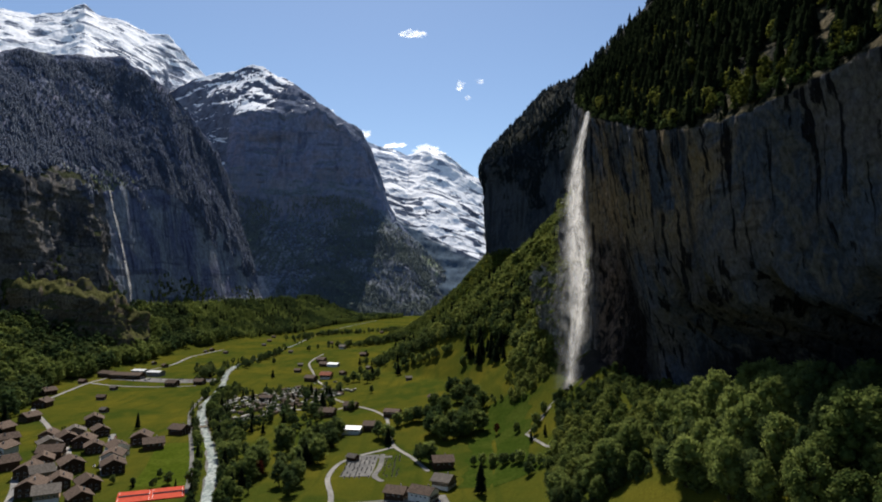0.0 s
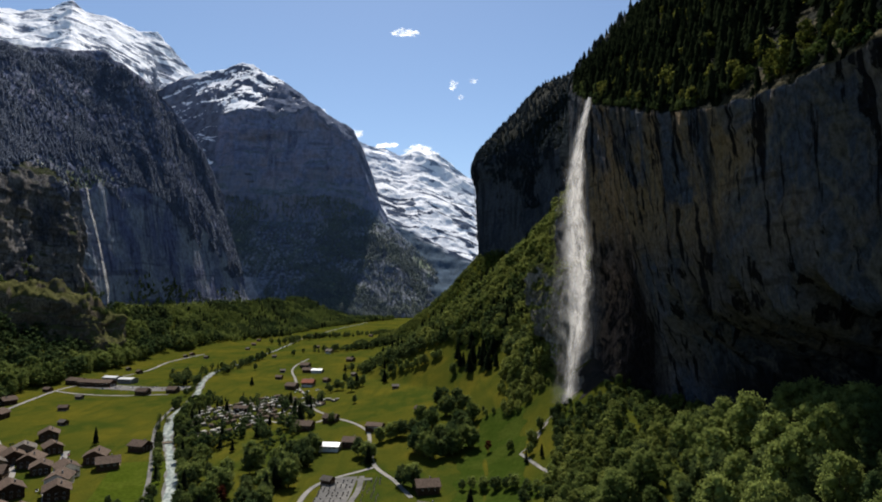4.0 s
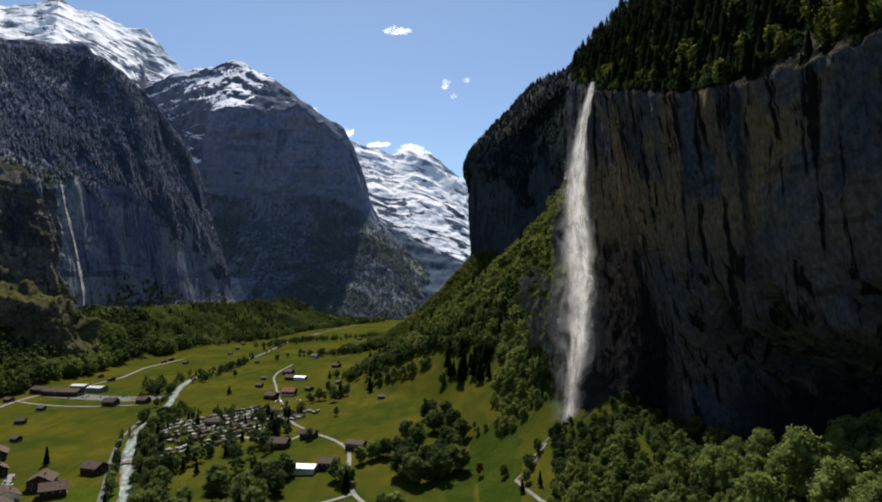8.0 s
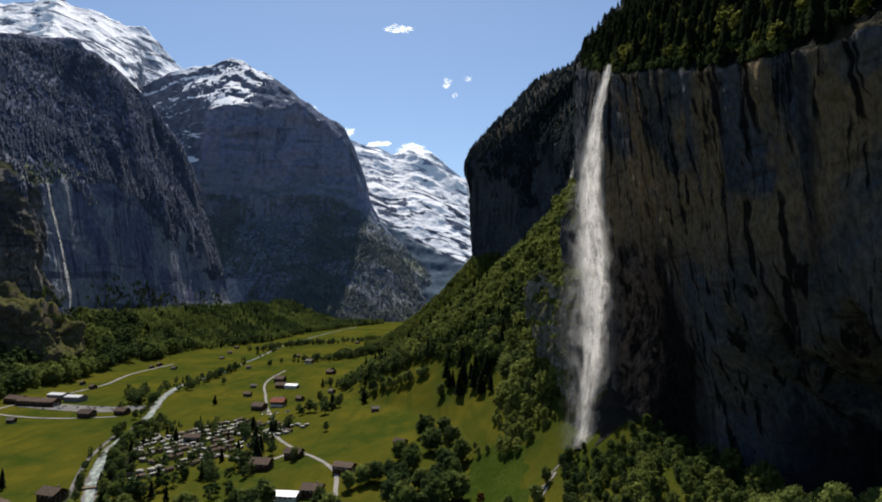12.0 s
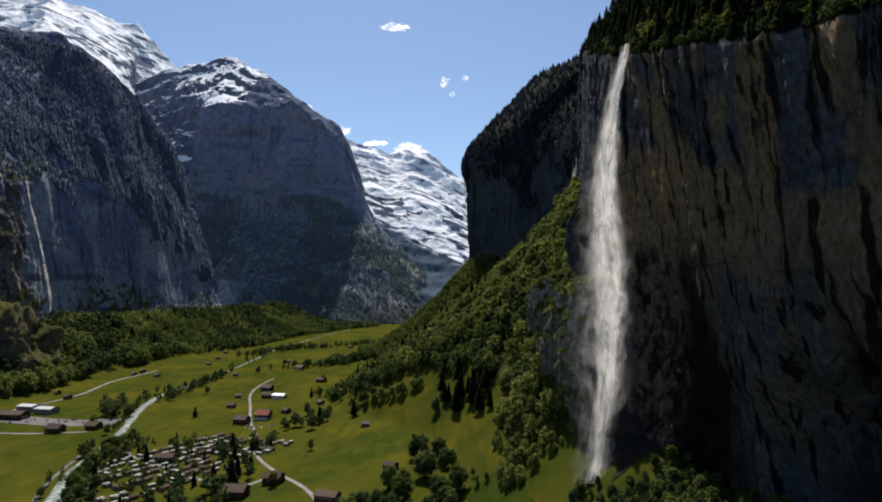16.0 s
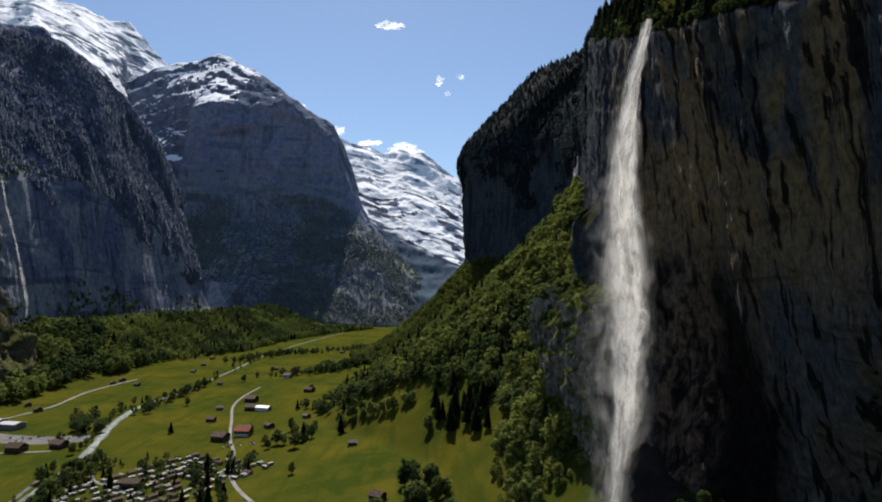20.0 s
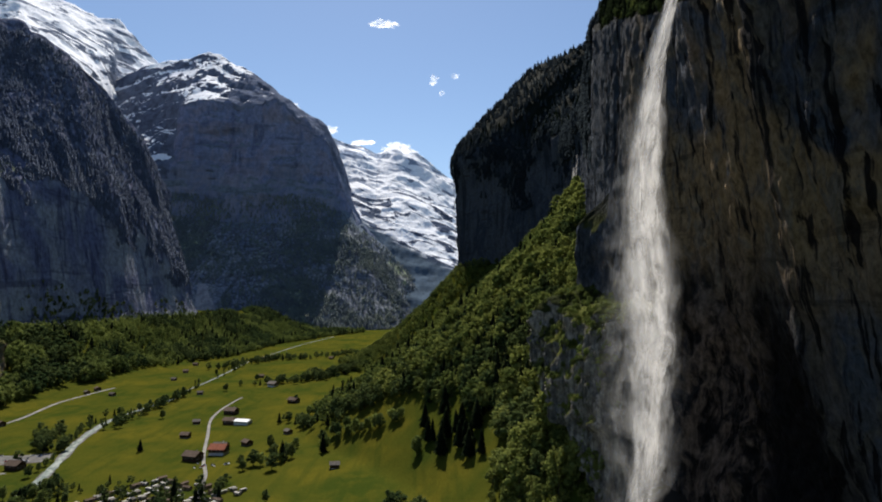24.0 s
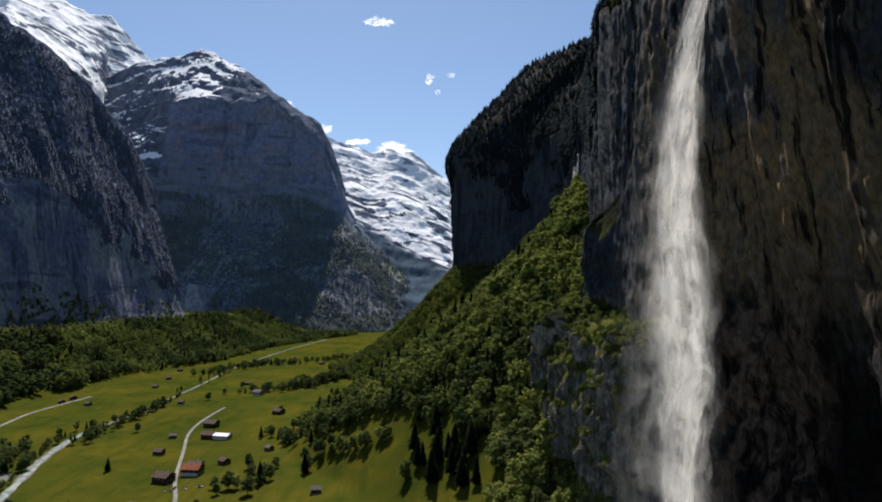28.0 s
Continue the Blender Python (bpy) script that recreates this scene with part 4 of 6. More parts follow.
mid_edge = [(-1780, 3500, 760), (-1482, 3480, 879), (-1346, 3480, 956), (-1226, 3480, 1050), (-1119, 3480, 1081), (-1027, 3480, 1106), (-919, 3480, 1081), (-812, 3480, 1096), (-689, 3480, 1103), (-550, 3480, 1028), (-442, 3480, 956), (-354, 3480, 761), (-256, 3480, 497), (112, 3480, 165)]
mid_top = [(-1960, 3900, 1240), (-1670, 3900, 1336), (-1517, 3900, 1417), (-1380, 3900, 1459), (-1259, 3900, 1466), (-1156, 3900, 1502), (-1034, 3900, 1449), (-912, 3900, 1389), (-772, 3900, 1270), (-616, 3900, 1158), (-495, 3900, 1084), (-397, 3900, 859), (-286, 3900, 546), (125, 3900, 175)]
mid_top = [(1.103 * x, 1.103 * y, 126 + 1.103 * (z - 126)) for x, y, z in mid_top]
mid_edge = [(k * x, k * y, 126 + k * (z - 126)) for k, (x, y, z) in zip((1.1, 1.1, 1.1, 1.08) + (1.0,) * 10, mid_edge)]
mid_back = [(x, 4750, 0.75 * z) for x, y, z in mid_top]
mid_ledge = [(xf + 0.45 * (xe - xf), 3425, zf + min(255, 0.45 * max(ze - zf, 20))) for (xf, _, zf), (xe, _, ze) in zip(mid_foot, mid_edge)]
NM = (80, 36, 64, 110, 8)
mid_sheet = loft([mid_base, mid_foot, mid_ledge, mid_edge, mid_top, mid_back], 520, NM, 0.8)


def terraced(g, r0, r1, steps, weight, seed):
    """Turn the rows from r0 to r1 of a sheet into steps: flat treads and steep risers."""
    s_ = np.linspace(0, 1, r1 - r0 + 1)[:, None]
    x = g[r0:r1 + 1, :, 0]
    p = np.clip(s_ * steps + 5.5 * s_ * (1 - s_) * fbm(x / 210, s_ * 2.2, 0 * x, 5, 0.6, seed=seed) + 3.0 * s_ * (1 - s_) * (x + 1300) / 400, 0, steps)
    f = (np.floor(p) + smooth(0.42, 1.0, p - np.floor(p))) / steps
    z = g[r0, :, 2] + (g[r1, :, 2] - g[r0, :, 2]) * np.minimum(f, 1)
    w = weight(x)
    g[r0:r1 + 1, :, 2] = g[r0:r1 + 1, :, 2] * (1 - w) + z * w


R1, R2, R3 = NM[0] + NM[1], sum(NM[:3]), sum(NM[:4])
terraced(mid_sheet, R1, R2, 5, lambda x: 0.6 * smooth(-1110, -1200, x), 121)
terraced(mid_sheet, R2, R3, 3, lambda x: 0 * x + 0.26, 122)
row_up = smooth(R2, R3, np.arange(mid_sheet.shape[0]))[:, None]
mid_sheet[..., 2] += row_up * 12 * (ridged(mid_sheet[..., 0] / 130, mid_sheet[..., 1] / 500, 0 * mid_sheet[..., 0], 4, 0.5, seed=127) - 0.6)
on_face = (smooth(NM[0], NM[0] + 20, np.arange(mid_sheet.shape[0])) * smooth(R2 + 2, R2 - 8, np.arange(mid_sheet.shape[0])))[:, None]
mid_sheet[..., 1] -= on_face * (26 * (ridged(mid_sheet[..., 0] / 95, mid_sheet[..., 2] / 900, 0 * mid_sheet[..., 0], 3, 0.55, seed=129) - 0.5) + 16 * fbm(mid_sheet[..., 0] / 300, mid_sheet[..., 2] / 70, 0 * mid_sheet[..., 0], 4, seed=130))
near_edge = np.exp(-((np.arange(mid_sheet.shape[0]) - R2) / 9.0) ** 2)[:, None]
mid_sheet[..., 2] += near_edge * smooth(-1150, -900, mid_sheet[..., 0]) * 62 * (ridged(mid_sheet[..., 0] / 95, 0 * mid_sheet[..., 0], 0 * mid_sheet[..., 0], 4, 0.6, seed=133) - 0.55)
mid = rough_up(mid_sheet, 26, 7, 131, 2.6, 0, 340, 5)
mid_row = np.broadcast_to(np.arange(mid.shape[0] - 1)[:, None], (mid.shape[0] - 1, mid.shape[1] - 1))

SCREE_TOP = (-815, 190)  # x and z where a pale fan of scree begins


def mid_zone(x, y, z):
    wob = fbm(x / 120, z / 150, 0 * x, 4, seed=124)
    out = np.where(mid_row + 9 * wob < NM[0], 0, np.where(mid_row + 9 * wob < R1, 1, np.where(mid_row + 5 * wob < R2, 2, 3)))
    down = (SCREE_TOP[1] - z) / 115
    scree = (down > 0) & (down < 1.2) & (np.abs(x - SCREE_TOP[0] - 65 * down + 30 * wob) < 8 + 46 * down * (1 + 0.6 * wob))
    return np.where(scree, 4, np.where((mid_row > R1 - 6) & (x + 45 * wob < -1165), 3, out))


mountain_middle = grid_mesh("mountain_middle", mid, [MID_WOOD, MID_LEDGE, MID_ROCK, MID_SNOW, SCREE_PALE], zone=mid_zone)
tagged(mountain_middle, "banded rock mountain, hazed blue-grey, with a snowy stepped summit above woods", "mountain", kind="structure")

head_foot = [(-562, 3500, 420), (-440, 3500, 435), (-348, 3500, 435), (-257, 3500, 420), (-180, 3500, 404), (-73, 3500, 389), (3, 3500, 374), (140, 3500, 328), (232, 3500, 291), (354, 3500, 267), (658, 3500, 236)]
head_top = [(-750, 4620, 1373), (-586, 4620, 1232), (-464, 4620, 1175), (-342, 4620, 1154), (-240, 4620, 1101), (-98, 4620, 1158), (4, 4620, 1125), (187, 4620, 994), (308, 4620, 900), (470, 4620, 798), (873, 4620, 676)]
head = rough_up(loft([[(0.9 * x, 3000, 40) for x, y, z in head_foot], head_foot, head_top, [(x, 4900, 0.7 * z) for x, y, z in head_top]], 340, (30, 150, 8), 0.8), 26, 7, 151, 1.0, 0, 420, 7)
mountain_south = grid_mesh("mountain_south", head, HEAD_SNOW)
tagged(mountain_south, "snow-covered rocky mountain closing the head of the valley", "mountain", kind="structure")

peak_foot = [(-2316, 2900, 935), (-2009, 2900, 961), (-1856, 2900, 961), (-1727, 2900, 961), (-1625, 2900, 961), (-1561, 2900, 961), (-1458, 2900, 961), (-1330, 2900, 961), (-1240, 2900, 961), (-1164, 2900, 961), (-1082, 2900, 961), (-984, 2900, 935)]
peak_top = [(-2821, 3500, 1640), (-2554, 3650, 1765), (-2388, 3700, 1734), (-2272, 3780, 1782), (-2150, 3800, 1847), (-2090, 3850, 1802), (-1978, 3900, 1792), (-1848, 4000, 1747), (-1757, 4080, 1772), (-1665, 4130, 1642), (-1564, 4180, 1540), (-1426, 4200, 1392)]
peak_foot = [(k * x, k * y, 126 + k * (z - 126)) for k, (x, y, z) in zip(np.interp(np.arange(12), (0, 5, 6, 7, 8, 11), (0.85, 0.85, 1.0, 1.2, 1.45, 1.5)), peak_foot)]
peak_top = [(4850 / y * x, 4850, 126 + 4850 / y * (z - 126)) for x, y, z in peak_top]
peaks = rough_up(loft([[(0.95 * x, 0.93 * y, 700) for x, y, z in peak_foot], peak_foot, peak_top, [(1.02 * x, 4960, 0.9 * z) for x, y, z in peak_top]], 340, (20, 140, 8), 0.8), 36, 9, 171, 1.0, 0, 420, 6)
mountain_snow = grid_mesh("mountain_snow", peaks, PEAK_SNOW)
tagged(mountain_snow, "high snow peak with dark rock ribs", "mountain", kind="structure")


# ---- the falls ----
def veil(name, top, bottom, bow, widths, material, parent, depth, seed, rows_n=150, cols=24, sway=None):
    """One curtain of falling water, wider as it falls, blown sideways by bow metres half way (or by the knots of sway)."""
    v = np.linspace(0, 1, rows_n)[:, None]
    u = np.linspace(-1, 1, cols)[None, :]
    a, b = np.array(top, float), np.array(bottom, float)
    c = a + (b - a) * v[..., None]
    w = lerp_smooth(v, np.linspace(0, 1, len(widths)), widths)
    x = c[..., 0] + bow * 4 * v * (1 - v) + u * w * (1 + 0.25 * fbm(v * 9, u * 0.6, 0 * v, 3, seed=seed)) + 1.2 * fbm(v * 14, u * 2, 0 * v, 3, seed=seed + 3)
    if sway is not None:
        x = x + lerp_smooth(v, np.linspace(0, 1, len(sway)), sway)
    y = c[..., 1] + depth * (u ** 2 - 0.4) + 2.0 * fbm(v * 12, u * 3, 0 * v, 3, seed=seed + 6)
    z = c[..., 2] + 0 * u
    ob = grid_mesh(name, np.stack([x + 0 * z, y + 0 * z, z], -1), material, parent)
    lay = ob.data.uv_layers.new(name="UVMap")
    li = np.empty(len(ob.data.loops), dtype=np.int32)
    ob.data.loops.foreach_get("vertex_index", li)
    U, V = np.broadcast_arrays(u, v)
    uvs = np.stack([U.ravel()[li], V.ravel()[li]], -1)
    lay.data.foreach_set("uv", uvs.astype(np.float32).ravel())
    ob.visible_shadow = False
    return ob


waterfall = new("waterfall")
tagged(waterfall, "tall white waterfall dropping freely from the edge of the cliff", "waterfall")
SWAY = (0.0, -4.4, -5.6, -4.2, -0.6, 2.2, 2.8, 1.6, 0.0)
veil("main_stream", (121, 525, 273), (105, 536, 47), 0.0, (1.6, 4.3, 7.8, 10.4, 11.4, 9.4, 6.6, 5.6), FALL[0], waterfall, 3, 1, sway=SWAY)
veil("front_stream", (120.7, 523, 272), (103, 533, 46), 0.5, (1.6, 4.2, 7.0, 9.0, 9.6, 7.6, 5.2, 4.8), FALL[1], waterfall, 4, 11, sway=SWAY)
veil("back_stream", (121.4, 527, 271), (106, 539, 48), -0.5, (1.6, 4.4, 7.4, 9.4, 10.2, 8.0, 5.6, 5.4), FALL[1], waterfall, -3, 21, sway=SWAY)
veil("spray", (120.6, 525, 270), (103, 536, 45), -1.5, (1.6, 5.8, 11, 16, 19, 19, 17, 16), FALL[2], waterfall, 6, 31, sway=SWAY)

side = tagged(new("waterfall"), "thin white waterfall in steps down the shaded eastern rock wall", "waterfall")


def on_east(y, z):
    """The place on the eastern wall at a distance along it and a height."""
    g = east[8:150]
    k = np.argmin((g[..., 1] - y) ** 2 + (g[..., 2] - z) ** 2)
    return g.reshape(-1, 3)[k]


steps_z = (345, 300, 255, 235, 190, 150, 125, 95, 60)
ys = (1410, 1410, 1416, 1420, 1424, 1428, 1428, 1420, 1407)
for a, b in zip(range(8), range(1, 9)):
    p1, p2 = on_east(ys[a], steps_z[a]), on_east(ys[b], steps_z[b])
    off = np.array((9.0, -4.0, 0.0))
    w = (2.2, 2.6, 1.6, 2.4, 3.2, 3.6, 2.4, 2.2)[a]
    veil("cascade", tuple(p1 + off), tuple(p2 + off), 0.0, (w, w * 1.2, w), FALL[0], side, 0.5, 41 + a, 12, 6)
for k, (y0, z0, z1) in enumerate(((1700, 440, 190), (1150, 330, 210), (1120, 340, 230))):
    rill = tagged(new("waterfall"), "thin white thread of water on the far shaded cliff", "waterfall")
    veil("thread", (float(face_x(np.array([y0]), np.array([z0 * 1.0]))[0]) - 6, y0, z0), (float(face_x(np.array([y0 - 6.0]), np.array([z1 * 1.0]))[0]) - 9, y0 - 6, z1), 0.0, (0.8, 1.6, 2.2), FALL[1], rill, 0.5, 61 + k, 30, 5)


# ---- clouds ----
def cloud(x, y, z, w, h, seed):
    """A small fair-weather cloud: one ragged body."""
    rng = np.random.default_rng(seed)
    bm = bmesh.new()
    bmesh.ops.create_icosphere(bm, subdivisions=5, radius=1)
    v = np.array([q.co[:] for q in bm.verts])
    f = np.array([[q.index for q in t.verts] for t in bm.faces])
    bm.free()
    o = rng.uniform(0, 50, 3)
    swell = 0.55 + 0.75 * fbm(v[:, 0] * 1.6 + o[0], v[:, 1] * 1.2 + o[1], v[:, 2] * 1.6 + o[2], 5, 0.6, seed=seed)
    v = v * np.clip(swell, 0.12, 1.4)[:, None] * np.array((w * 0.75, w * 0.4, h * np.where(v[:, 2] > 0, 1.0, 0.45).mean()))
    V, F = [v + np.array((x, y, z))], [f]
    ob = raw_mesh("backdrop_cloud", np.concatenate(V), np.concatenate(F), CLOUD, smooth_faces=True)
    ob.visible_shadow = False
    return tagged(ob, "small white fair-weather cloud in the blue sky", "cloud", kind="structure")


for k, (cx_, cy_, w, h) in enumerate(((735, 47, 40, 16), (820, 140, 14, 22), (853, 136, 16, 10), (832, 165, 8, 12), (572, 190, 42, 26), (632, 232, 40, 18), (700, 252, 40, 14), (760, 260, 56, 20))):
    far = 4550.0
    cloud((cx_ - 784) / 1149 * far, far, 126 + (516 - cy_) / 1149 * far - h, w * 3.6, h * 3.0, 300 + k)

# ---- woods ----
RNG = np.random.default_rng(5)
SPRUCE = [conifer_shape(10, 7, k, 0.21) for k in range(4)]
SPRUCE_LOW = [conifer_shape(5, 4, 20 + k, 0.26) for k in range(3)]
SPRUCE_FAR = [conifer_shape(3, 3, 30 + k, 0.22) for k in range(3)]
LEAFY = [leafy_shape(30, 2300, 0.024, 40 + k, 0.36, 0.10) for k in range(5)]
LEAFY_MID = [leafy_shape(16, 430, 0.034, 50 + k, 0.38, 0.08) for k in range(5)]
LEAFY_LOW = [leafy_shape(7, 80, 0.06, 60 + k, 0.38, 0.08) for k in range(5)]


def tree_line(y):
    """The valley-side edge of the eastern woods."""
    return lerp_smooth(y, (400, 615, 750, 860, 1120, 1450, 1600, 1860, 2050, 2420, 2700), (-430, -425, -470, -506, -520, -503, -478, -395, -370, -270, -150))


def wooded_fan(x, y):
    """Where the scree below the western cliff is wooded."""
    d = fan_x(y) - x
    w = lerp_smooth(y, (600, 660, 700, 780, 860, 950, 1000, 1115, 1300, 1700), (34, 52, 72, 112, 165, 240, 300, 345, 330, 240))
    w = w + 14 * fbm(x / 40, y / 40, 0 * x, 3, seed=77)
    return ((x < cliff_x(y) - 4) & (d < w) & (y > 610) & ((x < rock_x(y) - 1) | (y > 735))).astype(float)


def near_wood(x, y):
    """The broad-leaved wood below the cliff, with its clearing."""
    left = lerp_smooth(y, (100, 190, 250, 275, 295, 314, 330, 360, 440, 480, 545), (150, 128, 111, 104, 101, 98, 66, 62, 74, 84, 96))
    d = cliff_x(y) - x
    landing = (y > 512) & (d < 22)
    return ((x > left) & (d > 5 - 38 * smooth(535, 505, y)) & ~landing).astype(float)


p = scattered(360, 60, 200, 150, 545, near_wood, RNG, 8.4)
tall = RNG.uniform(0.42, 1.08, len(p)) * lerp_smooth(p[:, 1], (150, 310, 380, 545), (25, 24, 16, 15))
q = RNG.random(len(p)) < 0.22 + 0.5 * fbm(p[:, 0] / 30, p[:, 1] / 30, 0 * p[:, 0], 3, seed=95)
tall = tall * (1 - 0.42 * smooth(365, 470, p[:, 1]))
grown("near_wood", LEAFY, p[~q], tall[~q], [BARK, LEAF], "dense spring-green broad-leaved wood at the foot of the cliff", "trees", 1, (0.8, 1.25), soft=True)
grown("near_wood_shaded", LEAFY, p[q], 0.85 * tall[q], [BARK, LEAF_DARK], "deeper green trees in the wood at the foot of the cliff", "trees", 29, (0.7, 1.1), soft=True)
p = scattered(850, 60, 200, 120, 545, near_wood, RNG, 3.8)
grown("undergrowth", LEAFY_MID, p, RNG.uniform(2.5, 7, len(p)), [BARK, LEAF_DARK], "bushes and saplings between the trees below the cliff", "bushes", 2, (1.0, 1.5), soft=True)
p = scattered(130, 60, 165, 370, 545, near_wood, RNG, 5.5)
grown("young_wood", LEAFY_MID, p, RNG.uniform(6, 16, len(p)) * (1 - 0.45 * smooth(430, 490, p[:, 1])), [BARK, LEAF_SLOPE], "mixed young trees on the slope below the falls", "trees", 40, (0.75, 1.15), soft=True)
p = scattered(110, 58, 112, 596, 700, lambda x, y: ((x < rock_x(y) + 1) & (x > 62 + 0.12 * (y - 600) + 7 * fbm(x / 12, y / 12, 0 * x, 2, seed=79))).astype(float), RNG, 3.6)
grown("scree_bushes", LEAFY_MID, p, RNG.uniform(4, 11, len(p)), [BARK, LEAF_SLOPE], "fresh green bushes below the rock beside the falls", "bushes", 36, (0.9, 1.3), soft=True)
p = scattered(640, -120, 260, 600, 1000, wooded_fan, RNG, 8.6)
q = RNG.random(len(p)) < 0.30 + 0.6 * fbm(p[:, 0] / 45, p[:, 1] / 45, 0 * p[:, 0], 3, seed=92)
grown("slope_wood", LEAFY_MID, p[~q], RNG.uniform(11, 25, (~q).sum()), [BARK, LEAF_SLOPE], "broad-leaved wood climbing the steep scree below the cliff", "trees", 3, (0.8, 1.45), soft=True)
grown("slope_wood_shaded", LEAFY_MID, p[q], RNG.uniform(10, 22, q.sum()), [BARK, LEAF_DARK], "deeper green trees among the wood on the scree", "trees", 23, (0.8, 1.4), soft=True)
p = scattered(1900, -160, 270, 1000, 1750, wooded_fan, RNG, 5.5)
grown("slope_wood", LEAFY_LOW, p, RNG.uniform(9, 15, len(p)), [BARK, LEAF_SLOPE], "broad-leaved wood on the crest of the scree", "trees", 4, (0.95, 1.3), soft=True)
dark_fan = lambda x, y: wooded_fan(x, y) * np.where((y < 900) & (fan_x(y) - x > 70), 0.5, 0.06)
p = scattered(190, -80, 200, 690, 1250, dark_fan, RNG, 6)
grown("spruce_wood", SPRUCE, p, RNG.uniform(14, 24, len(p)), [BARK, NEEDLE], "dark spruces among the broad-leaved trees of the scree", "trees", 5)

top = CLIFF_GRID[NF:]


def not_bare(y, z):
    """Fewer trees on the dry, open strip along the nearest stretch of the edge."""
    open_strip = (y < 335) & (z < lip_z(y) + 34) & (fbm(y / 26, z / 30, 0 * y, 3, seed=88) > -0.05)
    return np.where(open_strip, 0.08, 1.0)


p = on_sheet(top[:34], 3600, RNG, lambda x, y, z, nz: ((y > 150) & (y < 760)) * not_bare(y, z))
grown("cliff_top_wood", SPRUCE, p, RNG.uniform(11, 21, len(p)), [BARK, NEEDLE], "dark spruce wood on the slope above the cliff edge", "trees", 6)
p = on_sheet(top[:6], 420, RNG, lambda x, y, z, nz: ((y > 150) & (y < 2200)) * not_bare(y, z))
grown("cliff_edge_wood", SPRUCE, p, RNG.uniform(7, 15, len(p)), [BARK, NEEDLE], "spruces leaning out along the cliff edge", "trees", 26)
p = on_sheet(top[:26], 170, RNG, lambda x, y, z, nz: (y > 150) & (y < 620))
grown("cliff_top_broadleaf", LEAFY_MID, p, RNG.uniform(7, 13, len(p)), [BARK, LEAF_BRIGHT], "fresh yellow-green trees among the spruces above the cliff", "trees", 7, soft=True)
p = on_sheet(top[:6], 300, RNG, lambda x, y, z, nz: (y > 150) & (y < 720))
grown("edge_bushes", LEAFY_MID, p, RNG.uniform(2.5, 6, len(p)), [BARK, LEAF], "bushes hanging over the cliff edge", "bushes", 8, (1.0, 1.6), soft=True)
p = on_sheet(top[:7], 110, RNG, lambda x, y, z, nz: (y > 150) & (y < 560))
grown("edge_trees", LEAFY_MID, p, RNG.uniform(4, 10, len(p)), [BARK, LEAF_BRIGHT], "sunlit yellow-green trees leaning over the cliff edge", "trees", 33, (0.9, 1.4), soft=True)
p = on_sheet(CLIFF_GRID[NF - 2:NF + 5], 800, RNG, lambda x, y, z, nz: ((y > 150) & (y < 740)) * not_bare(y, z))
q = RNG.random(len(p)) < 0.5
grown("edge_spruces", SPRUCE, p[q] - np.array((0.5, 0, 2.5)), RNG.uniform(5, 12, q.sum()), [BARK, NEEDLE], "small spruces crowding the cliff edge", "trees", 38)
grown("edge_scrub", LEAFY_MID, p[~q] - np.array((0.8, 0, 1.5)), RNG.uniform(2, 5.5, (~q).sum()), [BARK, LEAF_DARK], "dark scrub hanging over the cliff edge", "bushes", 39, (1.0, 1.6), soft=True)
bench_top = CLIFF_GRID[:NF]
p = on_sheet(bench_top, 420, RNG, lambda x, y, z, nz: (y > 576) & (y < 735) & (z < 162) & (z > 60) * (nz > 0.12 + 0.3 * RNG.random(nz.shape)))
grown("rock_shrubs", LEAFY_MID, p, RNG.uniform(1.2, 4.5, len(p)), [BARK, LEAF], "shrubs and tufts growing on the rock bench beside the falls", "bushes", 27, (1.0, 1.6), soft=True)
p = np.concatenate([on_sheet(top[:46], 8000, RNG, lambda x, y, z, nz: (y > 760) & (y < 2200)), on_sheet(top[:5], 700, RNG, lambda x, y, z, nz: (y > 730) & (y < 2000))])
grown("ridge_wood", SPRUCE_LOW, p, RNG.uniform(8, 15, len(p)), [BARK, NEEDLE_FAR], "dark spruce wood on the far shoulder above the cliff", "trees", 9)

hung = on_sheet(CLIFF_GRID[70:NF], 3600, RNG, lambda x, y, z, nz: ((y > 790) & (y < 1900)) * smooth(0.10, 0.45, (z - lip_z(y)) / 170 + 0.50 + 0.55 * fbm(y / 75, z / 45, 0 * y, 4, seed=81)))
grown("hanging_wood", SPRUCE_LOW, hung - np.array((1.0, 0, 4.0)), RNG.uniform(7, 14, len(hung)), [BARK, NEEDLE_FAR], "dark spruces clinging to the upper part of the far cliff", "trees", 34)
p = on_sheet(east[6:64], 800, RNG, lambda x, y, z, nz: ((y > 1000) & (y < 2150) & (x > wall_x(y) - 75)) * smooth(150, 60, z - 70 * fbm(y / 80, z / 60, 0 * y, 3, seed=83)))
grown("wall_foot_bushes", LEAFY_LOW, p, RNG.uniform(5, 13, len(p)), [BARK, LEAF], "bushes and trees climbing the foot of the shaded wall", "trees", 35, (0.9, 1.3), soft=True)

east_wood = lambda x, y: ((x < tree_line(y) + 10 * fbm(x / 50, y / 50, 0 * x, 2, seed=4)) & (x > wall_x(y) - 30 + 60 * fbm(x / 90, y / 90, 0 * x + 2, 3, seed=14)) & ~((y > 1000) & (y < 1300) & (x < -560) & (x < -562 - 1.44 * (1180 - y)))).astype(float)
p = scattered(1500, -760, -140, 560, 1500, east_wood, RNG, 10.5)
q = RNG.random(len(p)) < 0.08 + 0.45 * fbm(p[:, 0] / 70, p[:, 1] / 70, 0 * p[:, 0], 3, seed=91)
